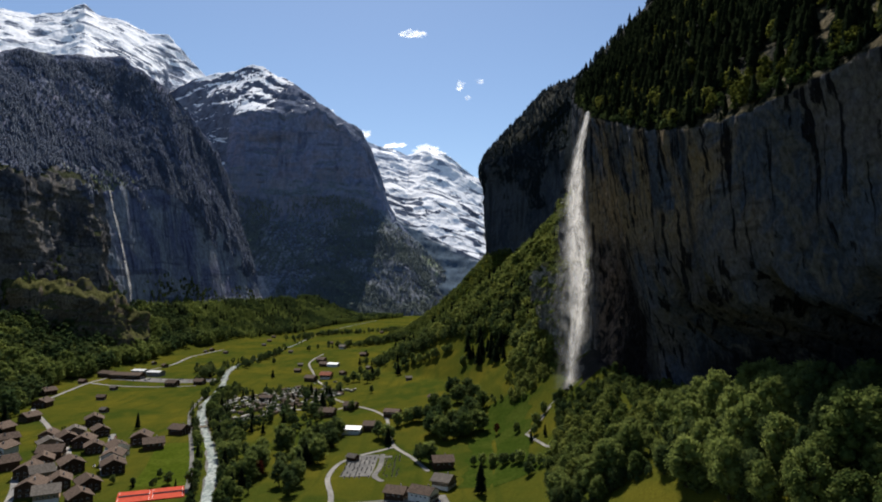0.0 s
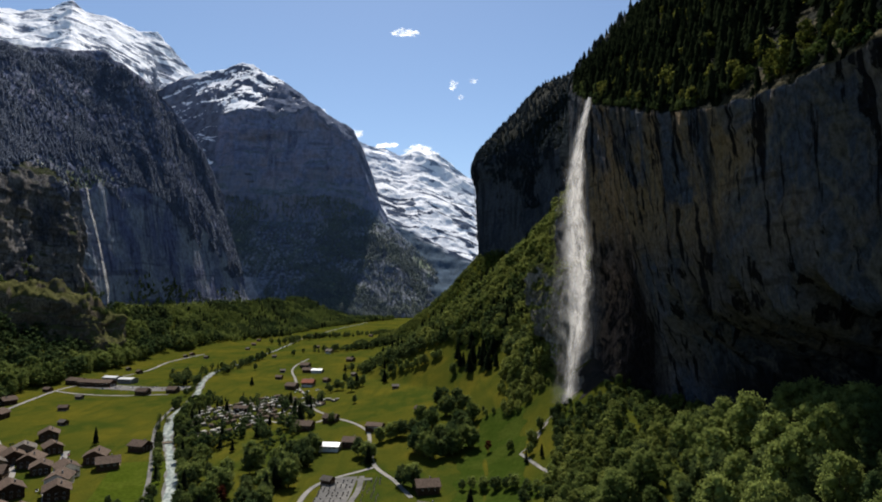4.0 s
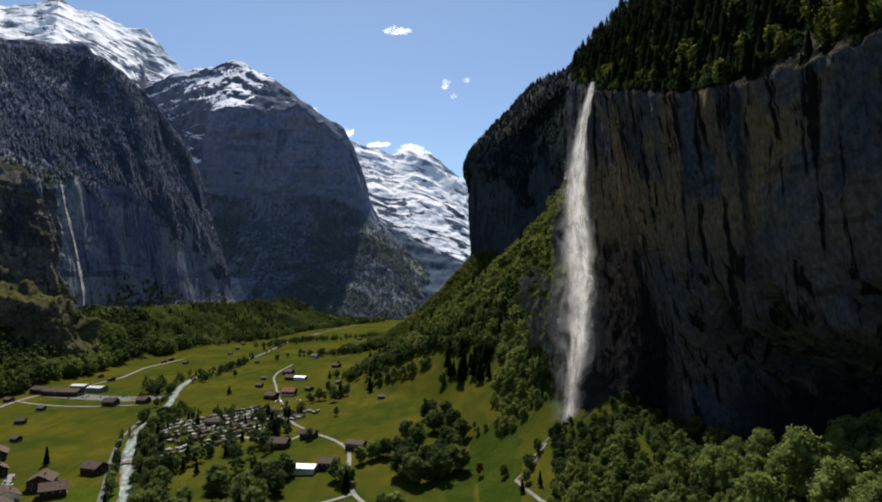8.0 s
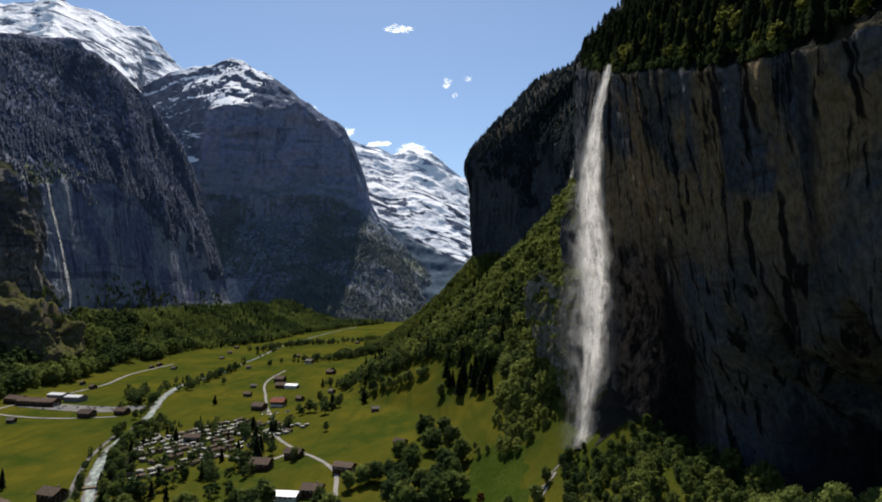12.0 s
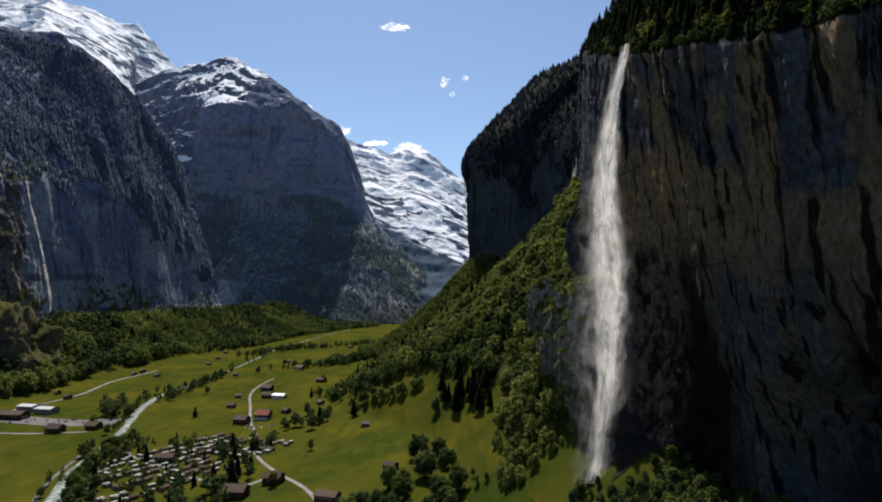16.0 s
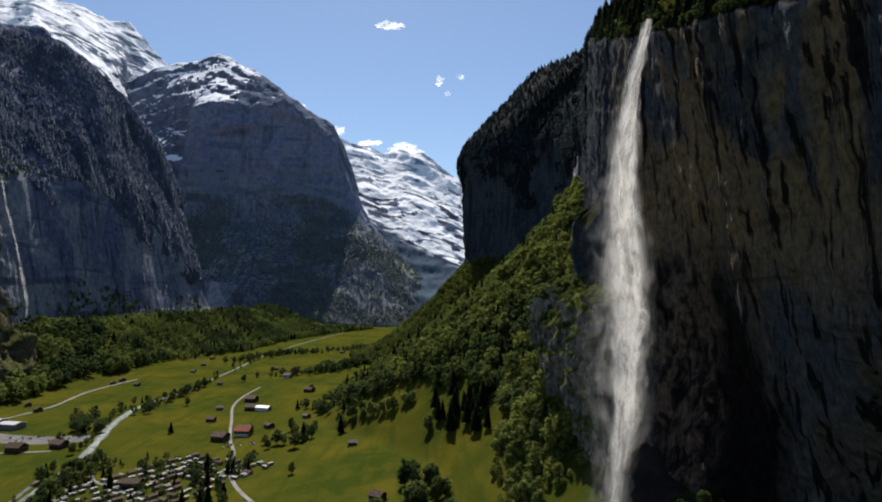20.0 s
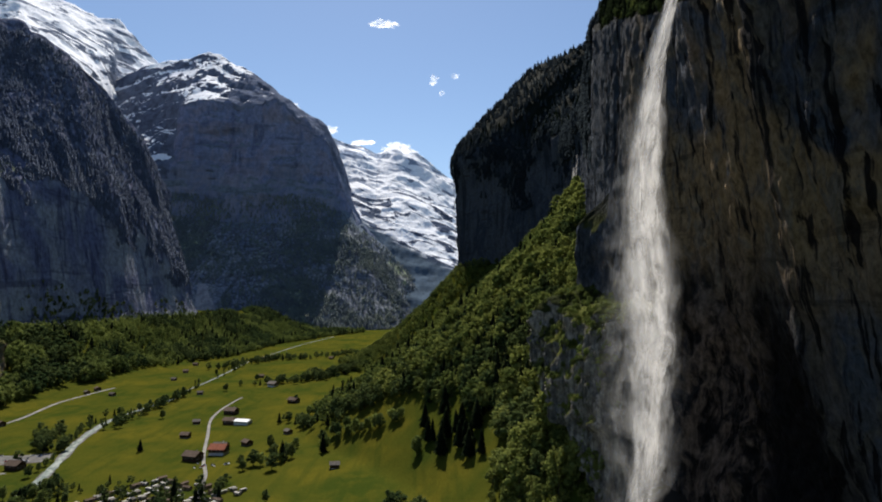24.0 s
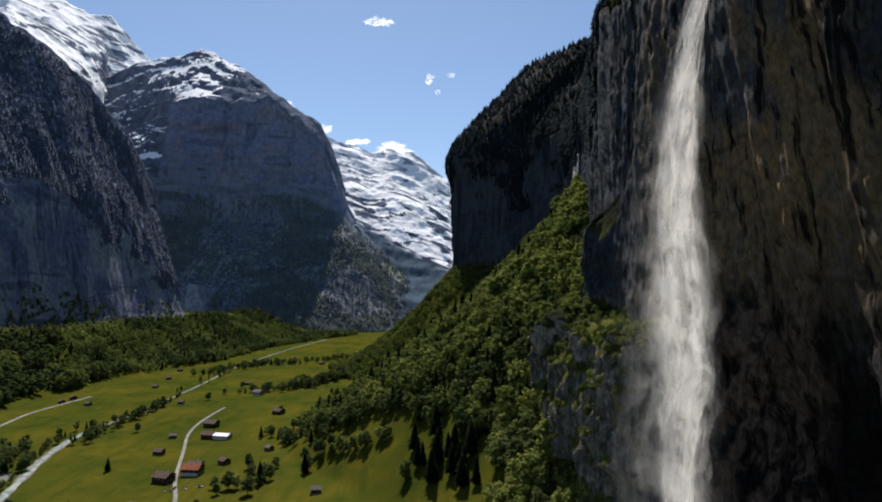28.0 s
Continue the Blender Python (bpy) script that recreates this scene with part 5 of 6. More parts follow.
half = fbm(p[:, 0] / 60, p[:, 1] / 60, 0 * p[:, 0], 3, seed=93) > 0.05
grown("east_wood", LEAFY_MID, p[~q & half], RNG.uniform(10, 30, (~q & half).sum()), [BARK, LEAF], "fresh green wood along the foot of the eastern wall", "trees", 10, (0.9, 1.4), soft=True)
grown("east_wood_shaded", LEAFY_LOW, p[~q & ~half], RNG.uniform(11, 30, (~q & ~half).sum()), [BARK, LEAF_DARK], "deeper green wood along the foot of the eastern wall", "trees", 24, (0.9, 1.4), soft=True)
grown("east_spruces", SPRUCE_LOW, p[q], RNG.uniform(13, 22, q.sum()), [BARK, NEEDLE], "dark spruces along the foot of the eastern wall", "trees", 11)
p = scattered(2900, -760, -100, 1500, 2700, east_wood, RNG, 8)
q = RNG.random(len(p)) < 0.08 + 0.45 * fbm(p[:, 0] / 70, p[:, 1] / 70, 0 * p[:, 0], 3, seed=91)
half = ~q & (fbm(p[:, 0] / 60, p[:, 1] / 60, 0 * p[:, 0], 3, seed=94) > 0.0)
grown("valley_head_wood", LEAFY_LOW, p[half], RNG.uniform(8, 20, half.sum()), [BARK, LEAF], "mixed wood filling the far end of the valley", "trees", 12, soft=True)
half = ~q & ~half
grown("valley_head_wood_shaded", LEAFY_LOW, p[half], RNG.uniform(9, 23, half.sum()), [BARK, LEAF_DARK], "deeper green wood at the far end of the valley", "trees", 37, soft=True)
grown("valley_head_spruces", SPRUCE_FAR, p[q], RNG.uniform(14, 24, q.sum()), [BARK, NEEDLE], "dark spruces at the far end of the valley", "trees", 13)
p = on_sheet(east[10:190], 17000, RNG, lambda x, y, z, nz: np.where(z > wall_top(y) + 75 * fbm(y / 90, z / 60, 0 * y, 4, seed=118) - 12, 0.35 + 0.65 * smooth(-0.3, 0.1, fbm(x / 110, y / 110, z / 110, 4, seed=6)), 0.9 * smooth(0.45, 0.7, nz) * (y > 1400)))
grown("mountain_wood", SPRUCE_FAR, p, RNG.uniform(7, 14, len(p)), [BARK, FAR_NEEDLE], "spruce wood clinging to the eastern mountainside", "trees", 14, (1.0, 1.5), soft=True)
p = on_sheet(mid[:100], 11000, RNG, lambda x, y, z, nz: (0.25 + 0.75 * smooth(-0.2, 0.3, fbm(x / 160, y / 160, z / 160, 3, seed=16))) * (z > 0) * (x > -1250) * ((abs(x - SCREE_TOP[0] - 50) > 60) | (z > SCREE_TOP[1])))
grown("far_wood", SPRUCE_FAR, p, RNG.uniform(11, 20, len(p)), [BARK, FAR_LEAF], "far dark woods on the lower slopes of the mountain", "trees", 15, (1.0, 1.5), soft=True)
p = scattered(10, 208, 234, 1080, 1135, lambda x, y: np.ones(np.shape(x)), RNG, 5)
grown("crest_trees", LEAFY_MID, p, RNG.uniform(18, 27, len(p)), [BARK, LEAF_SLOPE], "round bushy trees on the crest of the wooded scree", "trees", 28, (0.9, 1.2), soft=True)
p = on_sheet(np.array(bluff_sheet[52:]), 150, RNG)
grown("bluff_bushes", LEAFY_LOW, p, RNG.uniform(4, 11, len(p)), [BARK, LEAF_DARK], "bushes and small trees on the rocky bluff", "bushes", 31, (0.9, 1.3), soft=True)

# ---- water and ways ----
def ribbon(name, line, width, material, lift, label, category, step=4.0, across=3, wobble=0.0, kind="structure", seed=0, end=1.0):
    """A strip that follows the ground along a smooth line."""
    p = np.array(line, float)
    n = max(int(np.linalg.norm(np.diff(p, axis=0), axis=1).sum() / step), 4)
    c = spline(p, n)
    t = np.gradient(c, axis=0)
    t /= np.linalg.norm(t, axis=1, keepdims=True)
    side = np.stack([t[:, 1], -t[:, 0]], -1)
    w = width / 2 * (1 + wobble * fbm(np.arange(n) / 5, 0 * c[:, 0], 0 * c[:, 0] + seed, 3, seed=12))
    w = w * (1 + (end - 1) * smooth(0.36, 0.50, np.linspace(0, 1, n)))
    u = np.linspace(-1, 1, across)
    xy = c[:, None, :] + side[:, None, :] * (u[None, :, None] * w[:, None, None])
    z = ground_z(xy[..., 0], xy[..., 1]) + lift
    top_s = np.concatenate([xy, z[..., None]], -1)
    ob = grid_mesh(name, top_s, material)
    return tagged(ob, label, category, kind=kind)


RIVER = [(-95, 250), (-148, 416), (-172, 496), (-199, 563), (-237, 651), (-256, 700), (-290, 862), (-334, 1030), (-343, 1111), (-338, 1173), (-327, 1226), (-331, 1338), (-329, 1445), (-332, 1582), (-333, 1699), (-325, 1830), (-300, 2100), (-240, 2450)]
ribbon("river_bank", RIVER, 9.5, GRAVEL, 0.12, "grey gravel banks of the river", "bank", across=5, wobble=0.3, seed=3, end=0.45)
ribbon("river", RIVER, 6.6, STREAM, 0.26, "milky pale glacier river in a straight bed", "river", across=5, wobble=0.35, end=0.42)
ribbon("road_camp", [(-9, 470), (-22, 505), (-38, 540), (-47, 590), (-55, 640), (-64, 660), (-98, 715), (-127, 770), (-146, 830), (-155, 870), (-172, 918), (-200, 1018), (-227, 1126), (-232, 1204), (-229, 1271)], 3.2, ROAD, 0.28, "pale narrow lane winding across the meadows", "road")
ribbon("road_east", [(-262, 395), (-285, 440), (-303, 470), (-317, 513), (-365, 613), (-408, 668), (-447, 719), (-463, 766), (-477, 840), (-488, 924), (-474, 1010), (-457, 1088), (-470, 1232), (-454, 1359)], 4.6, ROAD, 0.28, "grey valley road along the foot of the mountain", "road")
ribbon("road_river", [(-166, 430), (-188, 496), (-214, 563), (-250, 651), (-268, 700), (-288, 790)], 3.2, GRAVEL, 0.30, "gravel track beside the river", "road")
ribbon("road_village", [(-240, 470), (-262, 510), (-282, 560), (-300, 600)], 5, ROAD, 0.29, "pale lane between the chalets", "road")
ribbon("road_village_upper", [(-285, 490), (-300, 530), (-322, 562)], 4, ROAD, 0.30, "pale lane between the chalets", "road")
ribbon("road_campsite", [(-252, 800), (-244, 786), (-227, 774), (-180, 734), (-145, 704), (-116, 688), (-98, 712)], 4, ROAD, 0.29, "pale gravel lane through the campsite", "road")
ribbon("road_churchyard", [(-60, 330), (-66, 380), (-70, 420), (-80, 470), (-75, 505), (-38, 540)], 3.6, ROAD, 0.31, "pale lane past the churchyard", "road")
ribbon("road_complex", [(-488, 905), (-440, 880), (-400, 872), (-330, 880)], 4, ROAD, 0.30, "pale road in front of the works", "road")
ribbon("yard_complex", [(-470, 955), (-420, 935), (-350, 925), (-322, 935)], 34, GRAVEL, 0.24, "grey gravel yard with parked vehicles", "yard", across=7)
ribbon("lawn", [(-190, 445), (-197, 480), (-213, 535), (-220, 566)], 40, LAWN, 0.20, "bright mown playing field beside the river", "lawn", across=9)
ribbon("path_churchyard", [(-74, 516), (-56, 514), (-38, 512)], 5, GRAVEL, 0.27, "gravel path between the graves", "path")
ribbon("path_churchyard_lower", [(-46, 520), (-45, 490), (-46, 462), (-40, 452)], 4, GRAVEL, 0.29, "gravel path through the churchyard", "path")
ribbon("yard_graves", [(-60, 520), (-60, 490), (-61, 466)], 22, GRAVEL, 0.24, "grey gravel plot of the churchyard", "yard", across=5)
ribbon("yard_church", [(-62, 398), (-30, 402), (5, 408)], 26, GRAVEL, 0.24, "grey paved yard", "yard", across=7)
ribbon("pasture", [(38, 430), (44, 500), (52, 570), (58, 625)], 46, PASTURE, 0.16, "lush green pasture on the slope below the falls", "pasture", across=13, wobble=0.25, seed=6)
ribbon("path_falls", [(78, 440), (74, 462), (69, 490), (66, 512)], 1.8, ROAD, 0.35, "pale footpath climbing to the falls", "path", step=2)
ribbon("path_zigzag", [(66, 512), (78, 516), (82, 522), (77, 526), (86, 528), (89, 532), (84, 535), (92, 537), (97, 541)], 1.6, ROAD, 0.5, "zigzag footpath with steps below the falls", "path", step=1.2)
ribbon("wet_rubble", [(122, 520), (127, 535), (131, 552), (131, 572)], 24, WET_EARTH, 0.5, "black wet rubble behind the foot of the falls", "rubble", step=2, across=9, wobble=0.3, seed=4)
ribbon("slip_earth", [(112, 540), (118, 556), (116, 575)], 18, EARTH, 0.4, "bare earth and rubble at the foot of the falls", "rubble", step=2, across=9, wobble=0.4)


# ---- buildings ----
def part(name, bm, material, parent, label=""):
    me = bpy.data.meshes.new(name)
    bm.to_mesh(me)
    bm.free()
    me.materials.append(material)
    ob = new(name, me)
    ob.parent = parent
    return tagged(ob, label)


def box_bm(x0, x1, y0, y1, z0, z1, bevel=0.0):
    bm = bmesh.new()
    bmesh.ops.create_cube(bm, size=1)
    for v in bm.verts:
        v.co = Vector((x0 + (v.co.x + 0.5) * (x1 - x0), y0 + (v.co.y + 0.5) * (y1 - y0), z0 + (v.co.z + 0.5) * (z1 - z0)))
    if bevel:
        bmesh.ops.bevel(bm, geom=bm.edges[:], offset=bevel, segments=2, affect="EDGES", profile=0.5)
    return bm


def prism_bm(w, l, h, rise):
    """Walls with gables at both ends of the length."""
    bm = bmesh.new()
    vs = {}
    for y in (-l / 2, l / 2):
        for k, (x, z) in enumerate(((-w / 2, -1.5), (w / 2, -1.5), (w / 2, h), (0, h + rise), (-w / 2, h))):
            vs[(y, k)] = bm.verts.new((x, y, z))
    for y, flip in ((-l / 2, False), (l / 2, True)):
        f = [vs[(y, k)] for k in range(5)]
        bm.faces.new(f[::-1] if flip else f)
    for k in range(5):
        j = (k + 1) % 5
        bm.faces.new([vs[(-l / 2, j)], vs[(-l / 2, k)], vs[(l / 2, k)], vs[(l / 2, j)]])
    return bm


def roof_bm(w, l, h, rise, over, side, thick=0.35):
    """One slope of a gabled roof, a slab with overhanging eaves."""
    k = rise / (w / 2)
    bm = bmesh.new()
    x1 = w / 2 + over
    pts = [(0, h + rise), (x1, h - k * over)]
    vs = []
    for y in (-l / 2 - over, l / 2 + over):
        for x, z in pts:
            for dz in (0.03, thick):
                vs.append(bm.verts.new((side * x, y, z + dz)))
    q = [(0, 1, 3, 2), (4, 6, 7, 5), (0, 2, 6, 4), (1, 5, 7, 3), (2, 3, 7, 6), (0, 4, 5, 1)]
    for f in q:
        bm.faces.new([vs[i] for i in f])
    bmesh.ops.recalc_face_normals(bm, faces=bm.faces[:])
    return bm


def window_part(parent, x, y, z, w, h, along, material=None):
    """A window set in a wall: a frame standing proud with a dark pane in it."""
    d = 0.07
    if along == "x":
        fr = part("window", box_bm(x - w / 2 - 0.12, x + w / 2 + 0.12, y - d, y + d, z - 0.12, z + h + 0.12), PLASTER, parent)
        part("pane", box_bm(x - w / 2, x + w / 2, y - d - 0.03, y + d + 0.03, z, z + h), GLASS, fr)
    else:
        fr = part("window", box_bm(x - d, x + d, y - w / 2 - 0.12, y + w / 2 + 0.12, z - 0.12, z + h + 0.12), PLASTER, parent)
        part("pane", box_bm(x - d - 0.03, x + d + 0.03, y - w / 2, y + w / 2, z, z + h), GLASS, fr)


def chalet(name, w, l, h, rise, roof, upper, lower, label, category="house", over=1.3, windows=3, balcony=True):
    """A wooden house on a plastered ground floor, with gabled roof, windows, balcony and chimney."""
    ob = tagged(new(name), label, category)
    part("wall", prism_bm(w, l, h, rise), upper, ob)
    part("plinth", box_bm(-w / 2 - 0.06, w / 2 + 0.06, -l / 2 - 0.06, l / 2 + 0.06, -1.6, h * 0.42), lower, ob)
    for sgn in (-1, 1):
        part("roof", roof_bm(w, l, h, rise, over, sgn), roof, ob)
    part("chimney", box_bm(w * 0.14, w * 0.14 + 0.9, -l * 0.2, -l * 0.2 + 0.9, h, h + rise + 1.0), STONE, ob)
    for k in range(windows):
        x = (k + 0.5) / windows * w * 0.86 - w * 0.43
        window_part(ob, x, -l / 2, h * 0.55, 1.3, 1.3, "x")
        window_part(ob, x, -l / 2 - 0.06, 0.8, 1.3, 1.2, "x")
        window_part(ob, -w / 2 - 0.02, (k + 0.5) / windows * l * 0.86 - l * 0.43, h * 0.55, 1.2, 1.2, "y")
    if balcony:
        part("balcony", box_bm(-w * 0.46, w * 0.46, -l / 2 - 1.2, -l / 2 - 0.08, h * 0.44, h * 0.44 + 0.25), TIMBER_PALE, ob)
        part("railing", box_bm(-w * 0.46, w * 0.46, -l / 2 - 1.26, -l / 2 - 1.14, h * 0.44 + 0.25, h * 0.44 + 1.15), TIMBER, ob)
    part("door", box_bm(w / 2 + 0.04, w / 2 + 0.16, -0.55, 0.55, 0.0, 2.1), TIMBER_PALE, ob)
    return ob


def hut(name, w, l, h, rise, roof, label):
    """A hay hut of logs on a stone footing."""
    ob = tagged(new(name), label, "hut")
    part("wall", prism_bm(w, l, h, rise), TIMBER, ob)
    part("footing", box_bm(-w / 2 - 0.1, w / 2 + 0.1, -l / 2 - 0.1, l / 2 + 0.1, -1.2, 0.5), STONE, ob)
    for sgn in (-1, 1):
        part("roof", roof_bm(w, l, h, rise, 0.8, sgn, 0.25), roof, ob)
    part("door", box_bm(-0.8, 0.8, -l / 2 - 0.1, -l / 2 + 0.05, 0.5, 2.5), TIMBER_PALE, ob)
    return ob


def hall(name, w, l, h, rise, roof, wall, label):
    """A low works hall with a shallow sheet roof, a gate and a row of windows."""
    ob = tagged(new(name), label, "hall")
    part("wall", prism_bm(w, l, h, rise), wall, ob)
    for sgn in (-1, 1):
        part("roof", roof_bm(w, l, h, rise, 0.7, sgn, 0.3), roof, ob)
    for k in range(2):
        part("gate", box_bm(-w * 0.35 + k * w * 0.38, -w * 0.35 + k * w * 0.38 + 4.2, -l / 2 - 0.12, -l / 2 + 0.05, 0, 4.0), STONE, ob)
    for k in range(4):
        window_part(ob, -w / 2 - 0.02, (k + 0.5) / 4 * l * 0.8 - l * 0.4, h * 0.6, 2.0, 1.0, "y")
    return ob


def set_down(ob, x, y, turn):
    """Stands a copy of a thing on the ground."""
    m = pose(x, y, float(ground_z(x, y)), 0, 0, turn)
    c = copy_thing(ob, m)
    return c


def gone(ob):
    """Removes a pattern that only served to be copied."""
    for o in (*ob.children_recursive, ob):
        bpy.data.objects.remove(o)


CHALETS = [
    chalet("chalet", 15, 17, 6.4, 3.8, ROOF, TIMBER, TIMBER, "large dark timber chalet with brown tiled roof in the village"),
    chalet("chalet", 13, 15, 5.8, 3.4, ROOF, TIMBER, TIMBER, "brown timber chalet with weathered roof beside a lane"),
    chalet("chalet", 16, 14, 6.5, 3.6, ROOF_GREY, TIMBER_PALE, PLASTER, "pale timber house with grey slate roof in the village", windows=4),
    chalet("chalet", 14, 18, 6.8, 3.4, ROOF, PLASTER, PLASTER, "white plastered house with dark brown roof", windows=4),
]
VILLAGE = [(-339, 641, 0), (-310, 597, 1), (-258, 566, 0), (-240, 548, 1), (-262, 532, 3), (-302, 556, 0), (-284, 538, 1), (-325, 545, 2), (-308, 520, 0), (-301, 498, 1), (-272, 484, 0),
           (-252, 506, 3), (-240, 482, 0), (-281, 463, 2), (-345, 578, 1), (-328, 588, 2), (-236, 441, 1), (-268, 432, 0), (-250, 418, 2), (-226, 412, 1), (-294, 470, 0), (-258, 446, 1), (-323, 566, 0)]
for k, (x, y, v) in enumerate(VILLAGE):
    tagged(set_down(CHALETS[v], x, y, 28 + 14 * math.sin(k * 2.1) + (90 if k % 5 == 3 else 0)), group="chalets of the village")
OUTER = [(-411, 655, 1), (-446, 733, 0), (-486, 809, 1), (-480, 732, 2), (-404, 603, 0), (-352, 528, 3), (-324, 487, 0), (-372, 563, 1), (-380, 500, 2), (-360, 470, 0)]
for k, (x, y, v) in enumerate(OUTER):
    tagged(set_down(CHALETS[v], x, y, -20 + 25 * math.sin(k * 1.7)), group="houses along the valley road")
for x, y, v, a in ((-239, 600, 0, 70), (-362, 880, 0, 80), (-330, 894, 1, 75), (1, 480, 0, 100), (2, 437, 2, 65), (-11, 413, 3, 60), (-28, 418, 1, 70), (-63, 596, 1, 80), (-210, 1146, 0, 75), (-195, 1086, 1, 80), (-168, 957, 2, 85), (-184, 924, 0, 70), (-95, 690, 1, 75), (-143, 1213, 1, 60), (-207, 1376, 2, 70), (-115, 664, 0, 80)):
    set_down(CHALETS[v], x, y, a).scale = (0.84, 0.84, 0.84)
for o in CHALETS:
    gone(o)
farmhouse = chalet("farmhouse", 14, 15, 6, 3.4, ROOF_RED, TIMBER, PLASTER, "farmhouse with red tiled roof beside the lane")
set_down(farmhouse, -166, 945, 82)
gone(farmhouse)
HUTS = [hut("hay_hut", 6.5, 7.5, 3.4, 1.9, ROOF_GREY, "small grey-roofed hay hut standing in the meadow"), hut("hay_hut", 8, 9, 3.8, 2.2, ROOF, "brown timber hay hut standing in the meadow")]
for k, (x, y) in enumerate([(-361, 702), (-404, 778), (-426, 851), (-455, 1075), (-489, 1112), (-494, 901), (-234, 1085), (-223, 1016), (-112, 1013), (-146, 974), (-393, 1447), (-407, 1545), (-425, 1287), (-469, 1334), (-470, 1303), (-426, 1658), (-42, 853), (-158, 1741), (-47, 640), (-8, 690), (-300, 1300), (-250, 1480), (-68, 507)]):
    tagged(set_down(HUTS[k % 2], x, y, 70 + 30 * math.sin(k * 1.3)), group="hay huts of the meadows")
for o in HUTS:
    gone(o)
shed = hall("shed", 10, 15, 5.0, 2.2, ROOF, TIMBER, "long dark shed beside the lane")
set_down(shed, -47, 637, 70)
set_down(shed, -205, 768, 84)
gone(shed)
tent = hall("market_hall", 12, 17, 4.2, 1.8, ROOF_WHITE, PLASTER, "low hall with a bright white roof")
set_down(tent, -80, 590, 82)
set_down(tent, -178, 1081, 75)
gone(tent)
works = hall("works_hall", 16, 21, 6.0, 1.6, ROOF_SHEET, STONE, "long works hall with pale sheet roof")
set_down(works, -458, 996, 78)
set_down(works, -428, 980, 78)
gone(works)
barn = hall("works_barn", 16, 24, 6.0, 3.2, ROOF, TIMBER, "large brown-roofed barn beside the works")
for x, y, a in ((-468, 952, 78), (-443, 945, 82), (-492, 965, 70)):
    set_down(barn, x, y, a)
gone(barn)


def bridge():
    ob = tagged(new("bridge"), "small plank bridge across the river", "bridge")
    part("deck", box_bm(-11, 11, -1.8, 1.8, 1.0, 1.4), TIMBER_PALE, ob)
    for s in (-1, 1):
        part("railing", box_bm(-11, 11, s * 1.75 - 0.06, s * 1.75 + 0.06, 2.2, 2.35), TIMBER, ob)
        part("abutment", box_bm(s * 10 - 1.2, s * 10 + 1.2, -2, 2, -1.0, 1.0), STONE, ob)
        for k in range(6):
            part("post", box_bm(-10 + k * 4 - 0.08, -10 + k * 4 + 0.08, s * 1.75 - 0.08, s * 1.75 + 0.08, 1.4, 2.2), TIMBER, ob)
    return ob


b = bridge()
b.matrix_basis = pose(-226, 625, float(ground_z(-226, 625)), 0, 0, 24)

court = tagged(new("tennis_court"), "red clay tennis courts beside the village", "court")
court.matrix_basis = pose(-188, 428, float(ground_z(-188, 428)), 0, 0, 22)
part("surface", box_bm(-20, 20, -12, 12, -1.2, 0.45), COURT, court)
for x in (-19, -1, 1, 19):
    part("line", box_bm(x - 0.08, x + 0.08, -11, 11, 0.455, 0.47), LINE, court)
for k in range(2):
    part("net", box_bm(-19 + k * 20, -1 + k * 20, -0.05, 0.05, 0.46, 1.4), STONE, court)


# ---- campsite ----
def caravan(label, awning):
    ob = tagged(new("caravan"), label, "caravan")
    part("body", box_bm(-1.15, 1.15, -3.0, 3.0, 0.55, 2.65, 0.28), CARAVAN, ob)
    for s in (-1, 1):
        part("window", box_bm(s * 1.15 - 0.03, s * 1.15 + 0.03, -1.2, 1.2, 1.5, 2.1), GLASS, ob)
        w = bmesh.new()
        bmesh.ops.create_cone(w, cap_ends=True, segments=10, radius1=0.34, radius2=0.34, depth=0.22, matrix=Matrix.Translation((s * 1.02, 0, 0.34)) @ Matrix.Rotation(radians(90), 4, "Y"))
        part("wheel", w, RUBBER, ob)
    part("drawbar", box_bm(-0.08, 0.08, 3.0, 4.2, 0.5, 0.6), STONE, ob)
    if awning:
        part("awning", prism_bm(2.6, 4.6, 2.1, 0.5), AWNING, ob).location = (2.5, 0, 0)
    return ob


def mobile_home():
    ob = tagged(new("mobile_home"), "brown-roofed mobile home on the campsite", "mobile home")
    part("wall", prism_bm(3.6, 7.5, 2.6, 0.7), TIMBER_PALE, ob)
    for s in (-1, 1):
        part("roof", roof_bm(3.6, 7.5, 2.6, 0.7, 0.35, s, 0.15), ROOF, ob)
        part("window", box_bm(s * 1.8 - 0.04, s * 1.8 + 0.04, -1.5, 1.5, 1.2, 2.1), GLASS, ob)
    part("door", box_bm(-1.84, -1.76, 2.2, 3.0, 0.2, 2.1), PLASTER, ob)
    return ob


def car(k):
    ob = tagged(new("car"), "parked " + ("silver", "dark", "grey", "red", "blue")[k] + " car with dark windows", "car")
    part("body", box_bm(-0.88, 0.88, -2.1, 2.1, 0.3, 0.85, 0.16), CAR_PAINT[k], ob)
    c = box_bm(-0.76, 0.76, -1.3, 1.0, 0.8, 1.45, 0.12)
    for v in c.verts:
        if v.co.z > 1.2:
            v.co.y *= 0.72
    part("cabin", c, GLASS, ob)
    for sx in (-0.8, 0.8):
        for sy in (-1.3, 1.3):
            w = bmesh.new()
            bmesh.ops.create_cone(w, cap_ends=True, segments=10, radius1=0.32, radius2=0.32, depth=0.2, matrix=Matrix.Translation((sx, sy, 0.32)) @ Matrix.Rotation(radians(90), 4, "Y"))
            part("wheel", w, RUBBER, ob)
    return ob


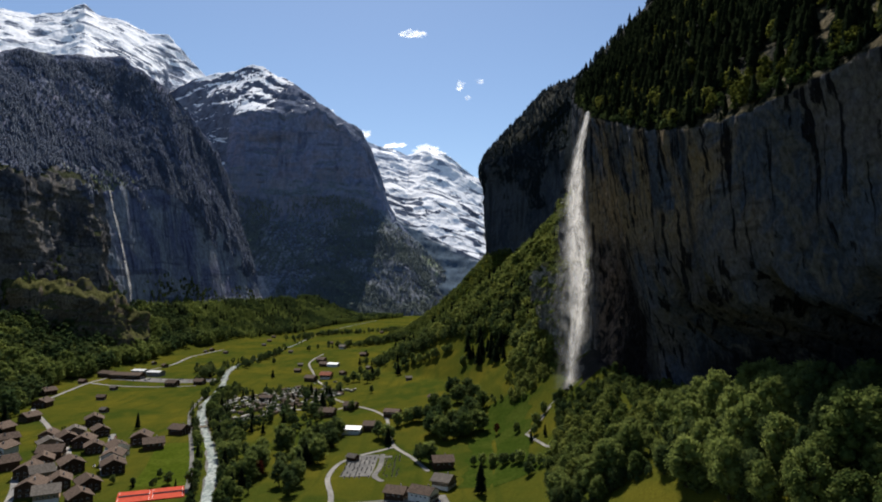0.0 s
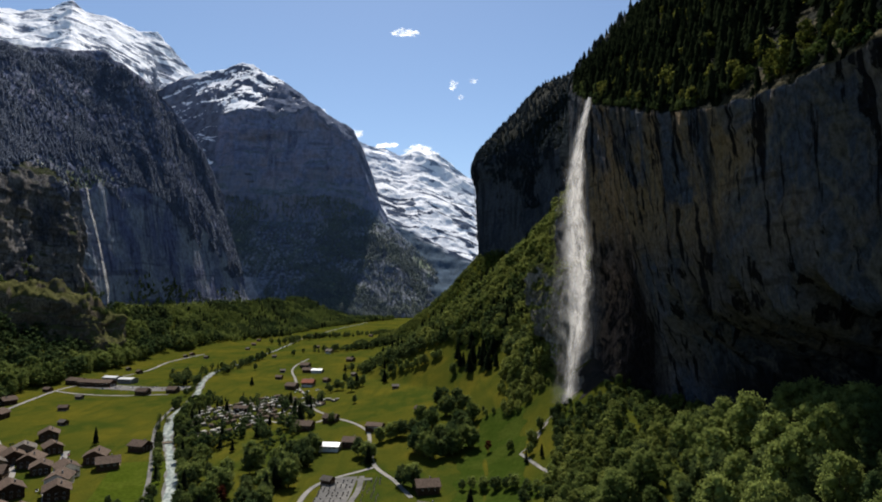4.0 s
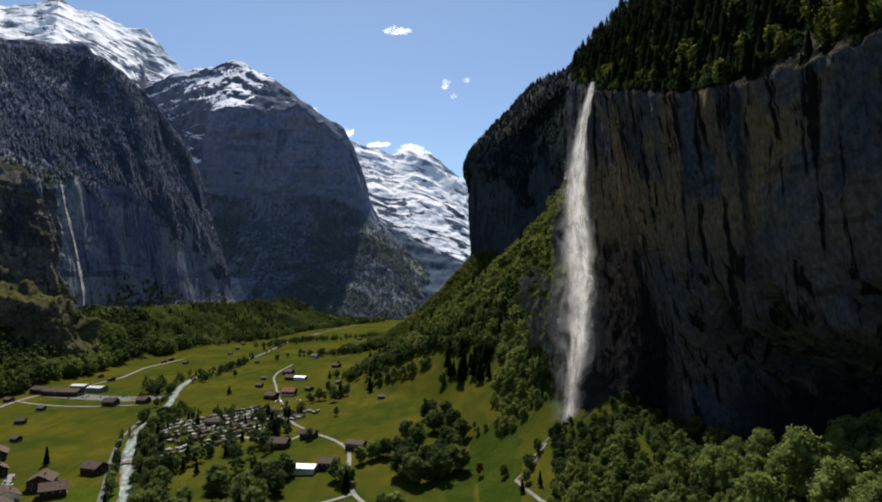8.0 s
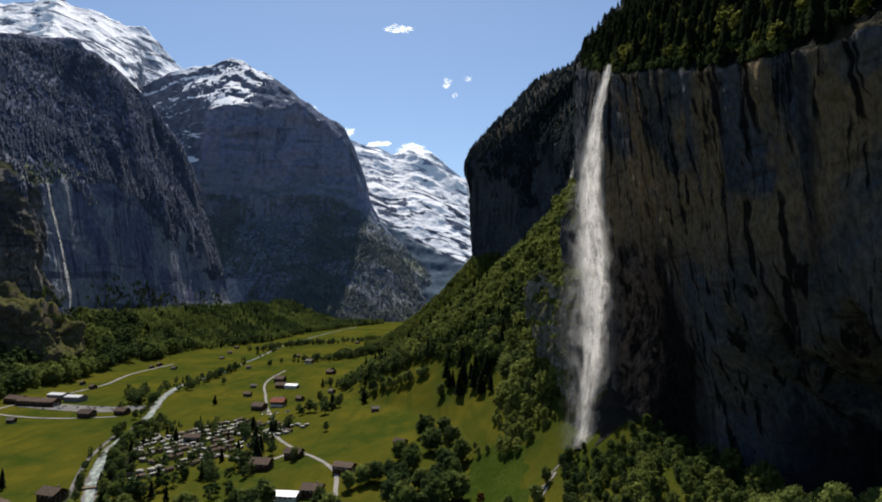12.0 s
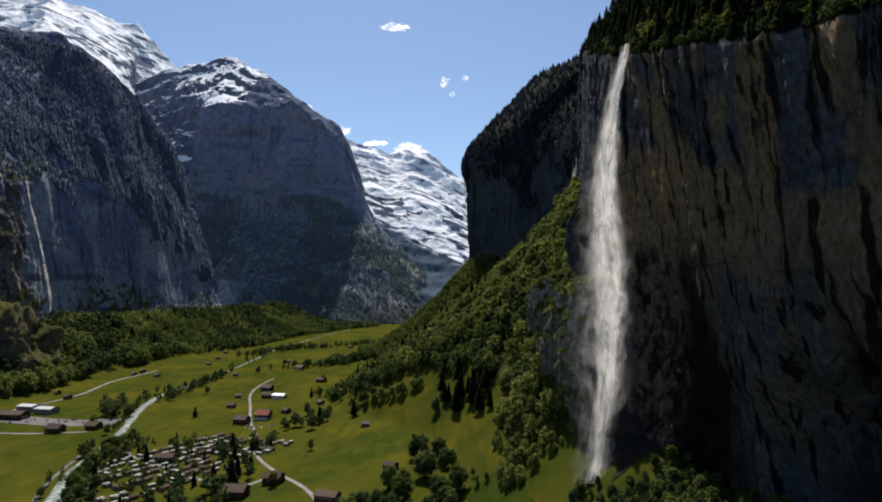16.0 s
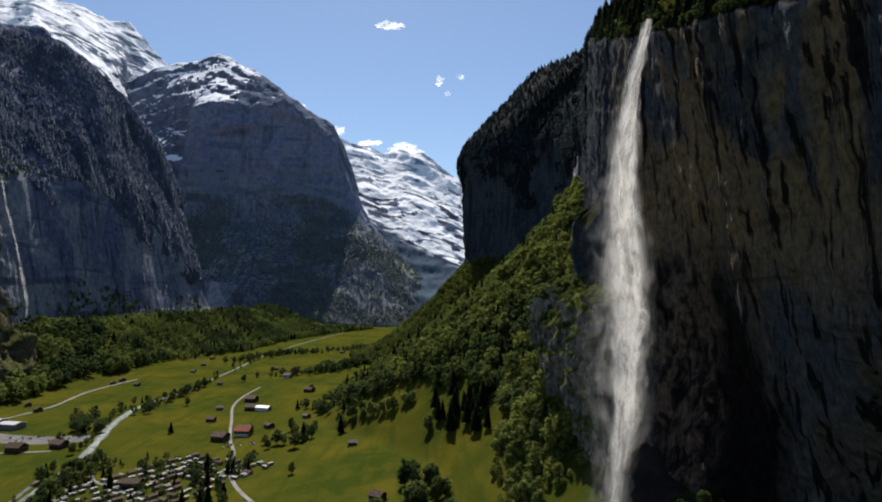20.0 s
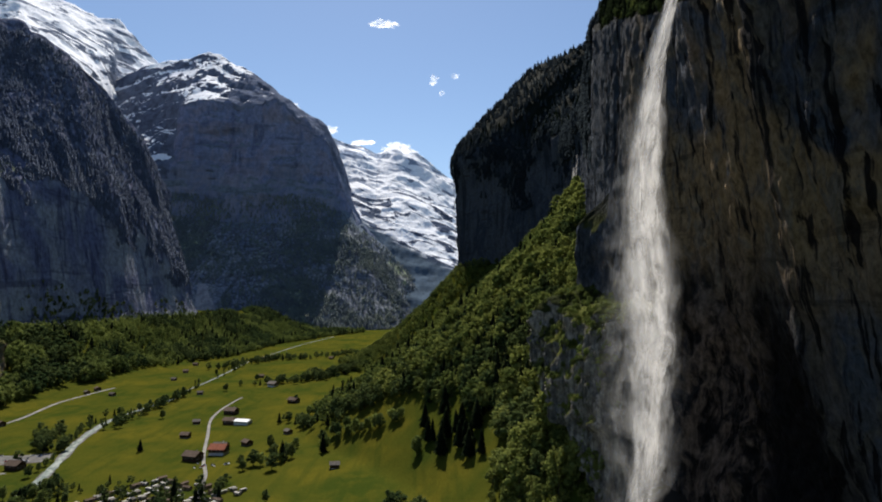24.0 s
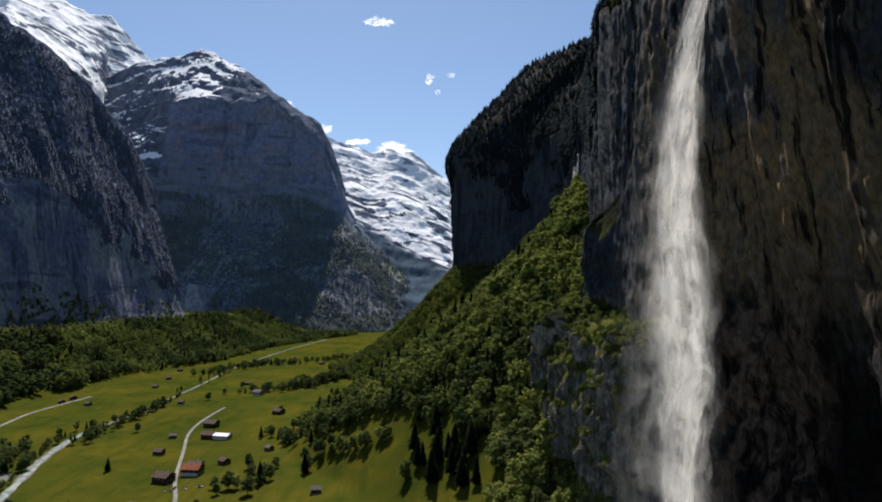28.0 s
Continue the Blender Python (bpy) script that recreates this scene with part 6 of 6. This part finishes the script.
CAMPERS = [caravan("white touring caravan on the campsite", False), caravan("white caravan with a canvas awning on the campsite", True), mobile_home()]


def in_camp(x, y):
    a = (x - -203) * 0.5 + (y - 755) * 0.866
    b2 = (x - -203) * 0.866 - (y - 755) * 0.5
    return (np.abs(a) < 105) & (np.abs(b2) < 58)


def river_x(y):
    p = np.array(RIVER)
    return np.interp(y, p[:, 1], p[:, 0])


RC = random.Random(9)
spots = []
for row in range(-3, 5):
    for col in range(-13, 14):
        a, b2 = col * 8.2 + RC.uniform(-1.5, 1.5), row * 13.5 + RC.uniform(-2.0, 2.0)
        x, y = -203 + 0.5 * a + 0.866 * b2, 755 + 0.866 * a - 0.5 * b2
        if in_camp(x, y) and x > river_x(y) + 16 and RC.random() < 0.86:
            spots.append((x, y))
for k, (x, y) in enumerate(spots):
    v = RC.choice((0, 0, 1, 1, 1, 2, 2, 2))
    tagged(set_down(CAMPERS[v], x, y, -30 + RC.uniform(-12, 12) + RC.choice((0, 0, 90))), group="caravans of the campsite")
for o in CAMPERS:
    gone(o)
CARS = [car(k) for k in range(5)]
for k in range(56):
    if k < 26:
        x, y = -400 + RC.uniform(-35, 70), 933 + RC.uniform(-14, 14)
    elif k < 36:
        x, y = -30 + RC.uniform(-28, 30), 402 + RC.uniform(-8, 8)
    elif k < 46:
        x, y = -170 + RC.uniform(-25, 30), 900 + RC.uniform(-8, 12)
    else:
        y = RC.uniform(440, 600)
        x = -245 - (y - 440) * 0.36 + RC.uniform(-14, 14)
    tagged(set_down(CARS[RC.choice((0, 0, 0, 1, 1, 2, 2, 3, 4))], x, y, RC.choice((20, 25, 110))), group="parked cars")
for o in CARS:
    gone(o)

stone = tagged(new("gravestone"), "upright grey gravestone in the churchyard", "gravestone")
part("slab", box_bm(-0.4, 0.4, -0.14, 0.14, -0.2, 1.35, 0.08), GRANITE, stone)
part("bed", box_bm(-0.5, 0.5, -1.9, -0.15, -0.2, 0.2), EARTH, stone)
for row in range(10):
    for col in range(13):
        x, y = -71 + col * 3.3 + RC.uniform(-0.5, 0.5), 464 + row * 5.2 + RC.uniform(-0.5, 0.5)
        if RC.random() < 0.72 and not 23 < col * 3.3 < 28:
            tagged(set_down(stone, x, y, 8 + RC.uniform(-6, 6)), group="gravestones of the churchyard")
gone(stone)


# ---- single trees ----
def tree_thing(name, shape, leaf, label):
    """A tree as a thing of its own, one metre high until it is scaled."""
    v, f, sl = shape
    ob = tagged(new(name), label, "tree")
    for nm, slot, m in (("trunk", 0, BARK), ("crown", 1, leaf)):
        sel = f[sl == slot]
        used, inv = np.unique(sel, return_inverse=True)
        raw_mesh(nm, v[used], inv.reshape(sel.shape), m, ob, smooth_faces="spruce" not in name)
    return ob


def plant(ob, x, y, h, group=""):
    m = pose(x, y, float(ground_z(x, y)), 0, 0, RT.uniform(0, 360))
    c = copy_thing(ob, m)
    w = RT.uniform(0.9, 1.25)
    c.scale = (h * w, h * w, h)
    if group:
        tagged(c, group=group)
    return c


RT = random.Random(17)
BROAD_SHAPES = [leafy_shape(8, 300, 0.034, 180 + k, 0.37, 0.14) for k in range(3)]
FIR_SHAPES = [conifer_shape(9, 7, 190 + k, 0.22) for k in range(2)]
BROAD = [tree_thing("broadleaf_tree", leafy_shape(14, 760, 0.034, 80 + k, 0.36, 0.14), LEAF_DARK if k % 2 else LEAF, "round spring-green broad-leaved tree in the meadow") for k in range(4)]
FIRS = [tree_thing("spruce_tree", conifer_shape(11, 8, 90 + k, 0.23), NEEDLE, "dark slender spruce on the valley floor") for k in range(3)]
POPLAR = [tree_thing("slender_tree", leafy_shape(12, 420, 0.024, 95 + k, 0.20, 0.10), LEAF_DARK, "slim upright broad-leaved tree") for k in range(2)]
COPPER = tree_thing("copper_beech", leafy_shape(14, 620, 0.024, 99), LEAF_RED, "dark red copper-leaved tree near the churchyard")
LONE = [(-345, 1134), (-335, 1168), (-321, 1189), (-286, 1117), (-331, 971), (-322, 960), (-94, 889), (-125, 877), (-59, 917), (-97, 1035), (-48, 927), (-98, 868), (27, 806), (-140, 1214), (-41, 943), (-88, 903), (-112, 887),
        (-250, 1446), (-262, 1387), (-270, 1329), (-155, 1431), (-126, 1424), (-91, 1362), (-128, 820), (-95, 912), (-117, 949), (-105, 1112), (-30, 962), (-93, 680), (-83, 777)]
for k, (x, y) in enumerate(LONE):
    plant(BROAD[k % 4], x, y, RT.uniform(9, 15))
for x, y, h in ((-246, 955, 13), (-288, 623, 16), (-123, 680, 24), (-128, 712, 18), (46, 788, 23), (63, 749, 22), (50, 800, 24), (58, 770, 21), (36, 812, 19), (-44, 547, 15), (27, 441, 15), (-219, 762, 15), (-170, 653, 14), (-60, 912, 19), (-94, 893, 20), (71, 738, 18)):
    plant(FIRS[RT.randrange(3)], x, y, h)
plant(COPPER, -129, 467, 13)
plant(COPPER, 47, 553, 10)
y = 400.0
while y < 840:
    x = river_x(y)
    for off, chance in ((9, 0.97), (14, 0.85), (-9, 0.75), (20, 0.7), (27, 0.4)):
        if RT.random() < chance:
            t = RT.random()
            kind = FIRS[RT.randrange(3)] if t < 0.18 else POPLAR[RT.randrange(2)] if t < 0.4 else BROAD[RT.randrange(4)]
            plant(kind, x + off + RT.uniform(-2, 2), y + RT.uniform(-4, 4), RT.uniform(7, 15), "trees along the river")
    y += 11 if y < 640 else 15
while y < 1750:
    x = river_x(y)
    for off in ((8, -8) if y > 1060 else (-8, -12)):
        if RT.random() < 0.4:
            plant(POPLAR[RT.randrange(2)] if RT.random() < 0.5 else BROAD[RT.randrange(4)], x + off + RT.uniform(-2, 3), y, RT.uniform(6, 11), "trees along the river")
    y += 17


def clump(n, x0, x1, y0, y1, h0, h1, firs=0.1, group="", lean=0.0, single=True):
    """Trees standing together: each a thing of its own, or far ones joined."""
    if not single:
        y = np.array([RT.uniform(y0, y1) for _ in range(n)])
        x = np.array([RT.uniform(x0, x1) for _ in range(n)]) + lean * (y - y0)
        g = np.array([RT.random() < firs for _ in range(n)])
        h = np.array([RT.uniform(h0, h1) for _ in range(n)])
        at = np.column_stack([x, y, ground_z(x, y)])
        for nm, m, shapes, mt in (("tree_row", ~g, BROAD_SHAPES, LEAF_DARK), ("spruce_row", g, FIR_SHAPES, NEEDLE)):
            if m.any():
                grown(nm, shapes, at[m], h[m], [BARK, mt], group, "trees", int(abs(x0)) + n, soft=nm == "tree_row")
        return
    for _ in range(n):
        y = RT.uniform(y0, y1)
        x = RT.uniform(x0, x1) + lean * (y - y0)
        t = RT.random()
        plant(FIRS[RT.randrange(3)] if t < firs else BROAD[RT.randrange(4)], x, y, RT.uniform(h0, h1), group)


GROVES = (
    ("grove on the meadow below the scree", 12, 20, BROAD, [(-8, 566), (-1, 557), (5, 546), (12, 551), (19, 557), (27, 569), (34, 568), (-4, 594), (10, 589), (26, 617), (3, 625), (18, 659), (34, 676), (38, 631), (-9, 649), (27, 698), (12, 707), (-3, 575), (15, 570), (22, 585), (30, 600)]),
    ("row of trees beside the lane", 11, 16, BROAD, [(-32, 608), (-26, 610), (-19, 610), (-13, 613), (-45, 557), (-54, 568), (-48, 562), (-38, 600)]),
    ("hedge of young trees on the meadow", 7, 10, BROAD, [(30, 479), (35, 478), (40, 474), (45, 470), (49, 464), (53, 460), (57, 454), (25, 484), (38, 480), (47, 474), (60, 440), (66, 432), (55, 425), (64, 415)]),
    ("trees round the churchyard", 10, 17, BROAD, [(-99, 550), (-99, 464), (-100, 449), (-93, 553), (-91, 581), (-104, 534), (-107, 571), (-102, 507), (-110, 494), (-9, 492), (-16, 495)]),
    ("row of trees along the edge of the meadow", 9, 15, BROAD, [(-126, 807), (-129, 896), (-119, 890), (-108, 912), (-98, 927), (-89, 944), (-56, 945), (-43, 935), (-31, 923), (-19, 910), (-7, 900), (4, 896), (15, 890), (26, 811), (-64, 950), (-50, 940), (-37, 928), (-25, 918), (-13, 906), (8, 890)]),
    ("low young trees below the falls", 5, 9, BROAD, [(66, 621), (71, 618), (75, 615), (71, 632), (80, 612), (48, 641), (52, 627), (58, 625), (84, 600), (78, 590)]),
    ("spruces at the edge of the scree", 17, 26, FIRS, [(46, 778), (40, 807), (60, 766), (68, 758), (57, 794), (48, 828), (35, 831), (72, 770), (64, 785), (52, 800)]),
)
for group, h0, h1, kinds, at in GROVES:
    for x, y in at:
        for _ in range(3 if h0 == 12 else 2 if h0 > 8 and kinds is BROAD and y < 720 else 1):
            plant(kinds[RT.randrange(len(kinds))], x + RT.uniform(-3, 3), y + RT.uniform(-4, 4), RT.uniform(h0, h1), group)
plant(FIRS[0], 25, 419, 20)
y = 690.0
while y < 830:
    plant(BROAD[RT.randrange(4)], river_x(y) + 7 + RT.uniform(-1.5, 2), y, RT.uniform(8, 13), "trees along the river")
    y += 8 if y < 740 or y > 850 else 12
clump(30, -140, -88, 425, 570, 12, 20, 0.1, "trees round the churchyard")
clump(32, -190, -120, 590, 690, 9, 16, 0.2, "broad-leaved trees and spruces round the campsite", single=False)
clump(26, -160, -110, 690, 850, 8, 15, 0.35, "dark trees in a row beside the campsite lane", -0.1, single=False)
clump(120, -262, -165, 680, 850, 4, 9, 0.15, "small trees between the caravans of the campsite", single=False)
clump(12, -250, -180, 440, 470, 5, 9, 0.2, "trees of the village")
clump(12, -420, -330, 440, 620, 6, 11, 0.2, "trees standing between the houses of the village", single=False)
def hedge(x0, y0, x1, y1, n, h0, h1, wide, firs, group):
    """A belt of trees along a line, joined."""
    k = np.array([RT.random() for _ in range(n)])
    x = x0 + (x1 - x0) * k + np.array([RT.gauss(0, wide) for _ in range(n)])
    y = y0 + (y1 - y0) * k + np.array([RT.gauss(0, wide) for _ in range(n)])
    g = np.array([RT.random() < firs for _ in range(n)])
    h = np.array([RT.uniform(h0, h1) for _ in range(n)])
    at = np.column_stack([x, y, ground_z(x, y)])
    for nm, m, shapes, mt in (("tree_row", ~g, BROAD_SHAPES, LEAF_DARK), ("spruce_row", g, FIR_SHAPES, NEEDLE)):
        if m.any():
            grown(nm, shapes, at[m], h[m], [BARK, mt], group, "trees", int(abs(x0)) + n, soft=nm == "tree_row")


hedge(-235, 1395, -120, 1440, 40, 5, 18, 7, 0.15, "hedge of trees across the far meadow")
hedge(-160, 1427, -73, 1553, 60, 12, 20, 8, 0.25, "dark belt of trees running out from the scree")
hedge(-110, 1050, -20, 1010, 16, 9, 15, 6, 0.2, "trees standing at the edge of the scree")
hedge(-95, 1250, 0, 1260, 26, 9, 16, 9, 0.2, "trees standing below the wooded scree")
clump(10, 60, 95, 470, 530, 7, 11, 0.2, "trees beside the footpath")
hedge(-373, 1582, -263, 1793, 60, 5, 17, 9, 0.1, "far belt of trees along the river")
hedge(-330, 1700, -60, 1880, 110, 5, 17, 16, 0.2, "far belt of trees across the valley")
hedge(-347, 985, -356, 1125, 14, 7, 13, 5, 0.1, "trees along the river beyond the works")
hedge(-322, 1060, -318, 1290, 34, 8, 16, 4, 0.1, "row of tall trees on the bank of the river")
hedge(-378, 1040, -338, 930, 24, 9, 16, 6, 0.1, "thick trees beside the river below the works")
hedge(-130, 1085, -45, 965, 24, 8, 16, 7, 0.3, "ragged trees running down from the scree")
for o in (*BROAD, *FIRS, *POPLAR, COPPER):
    gone(o)
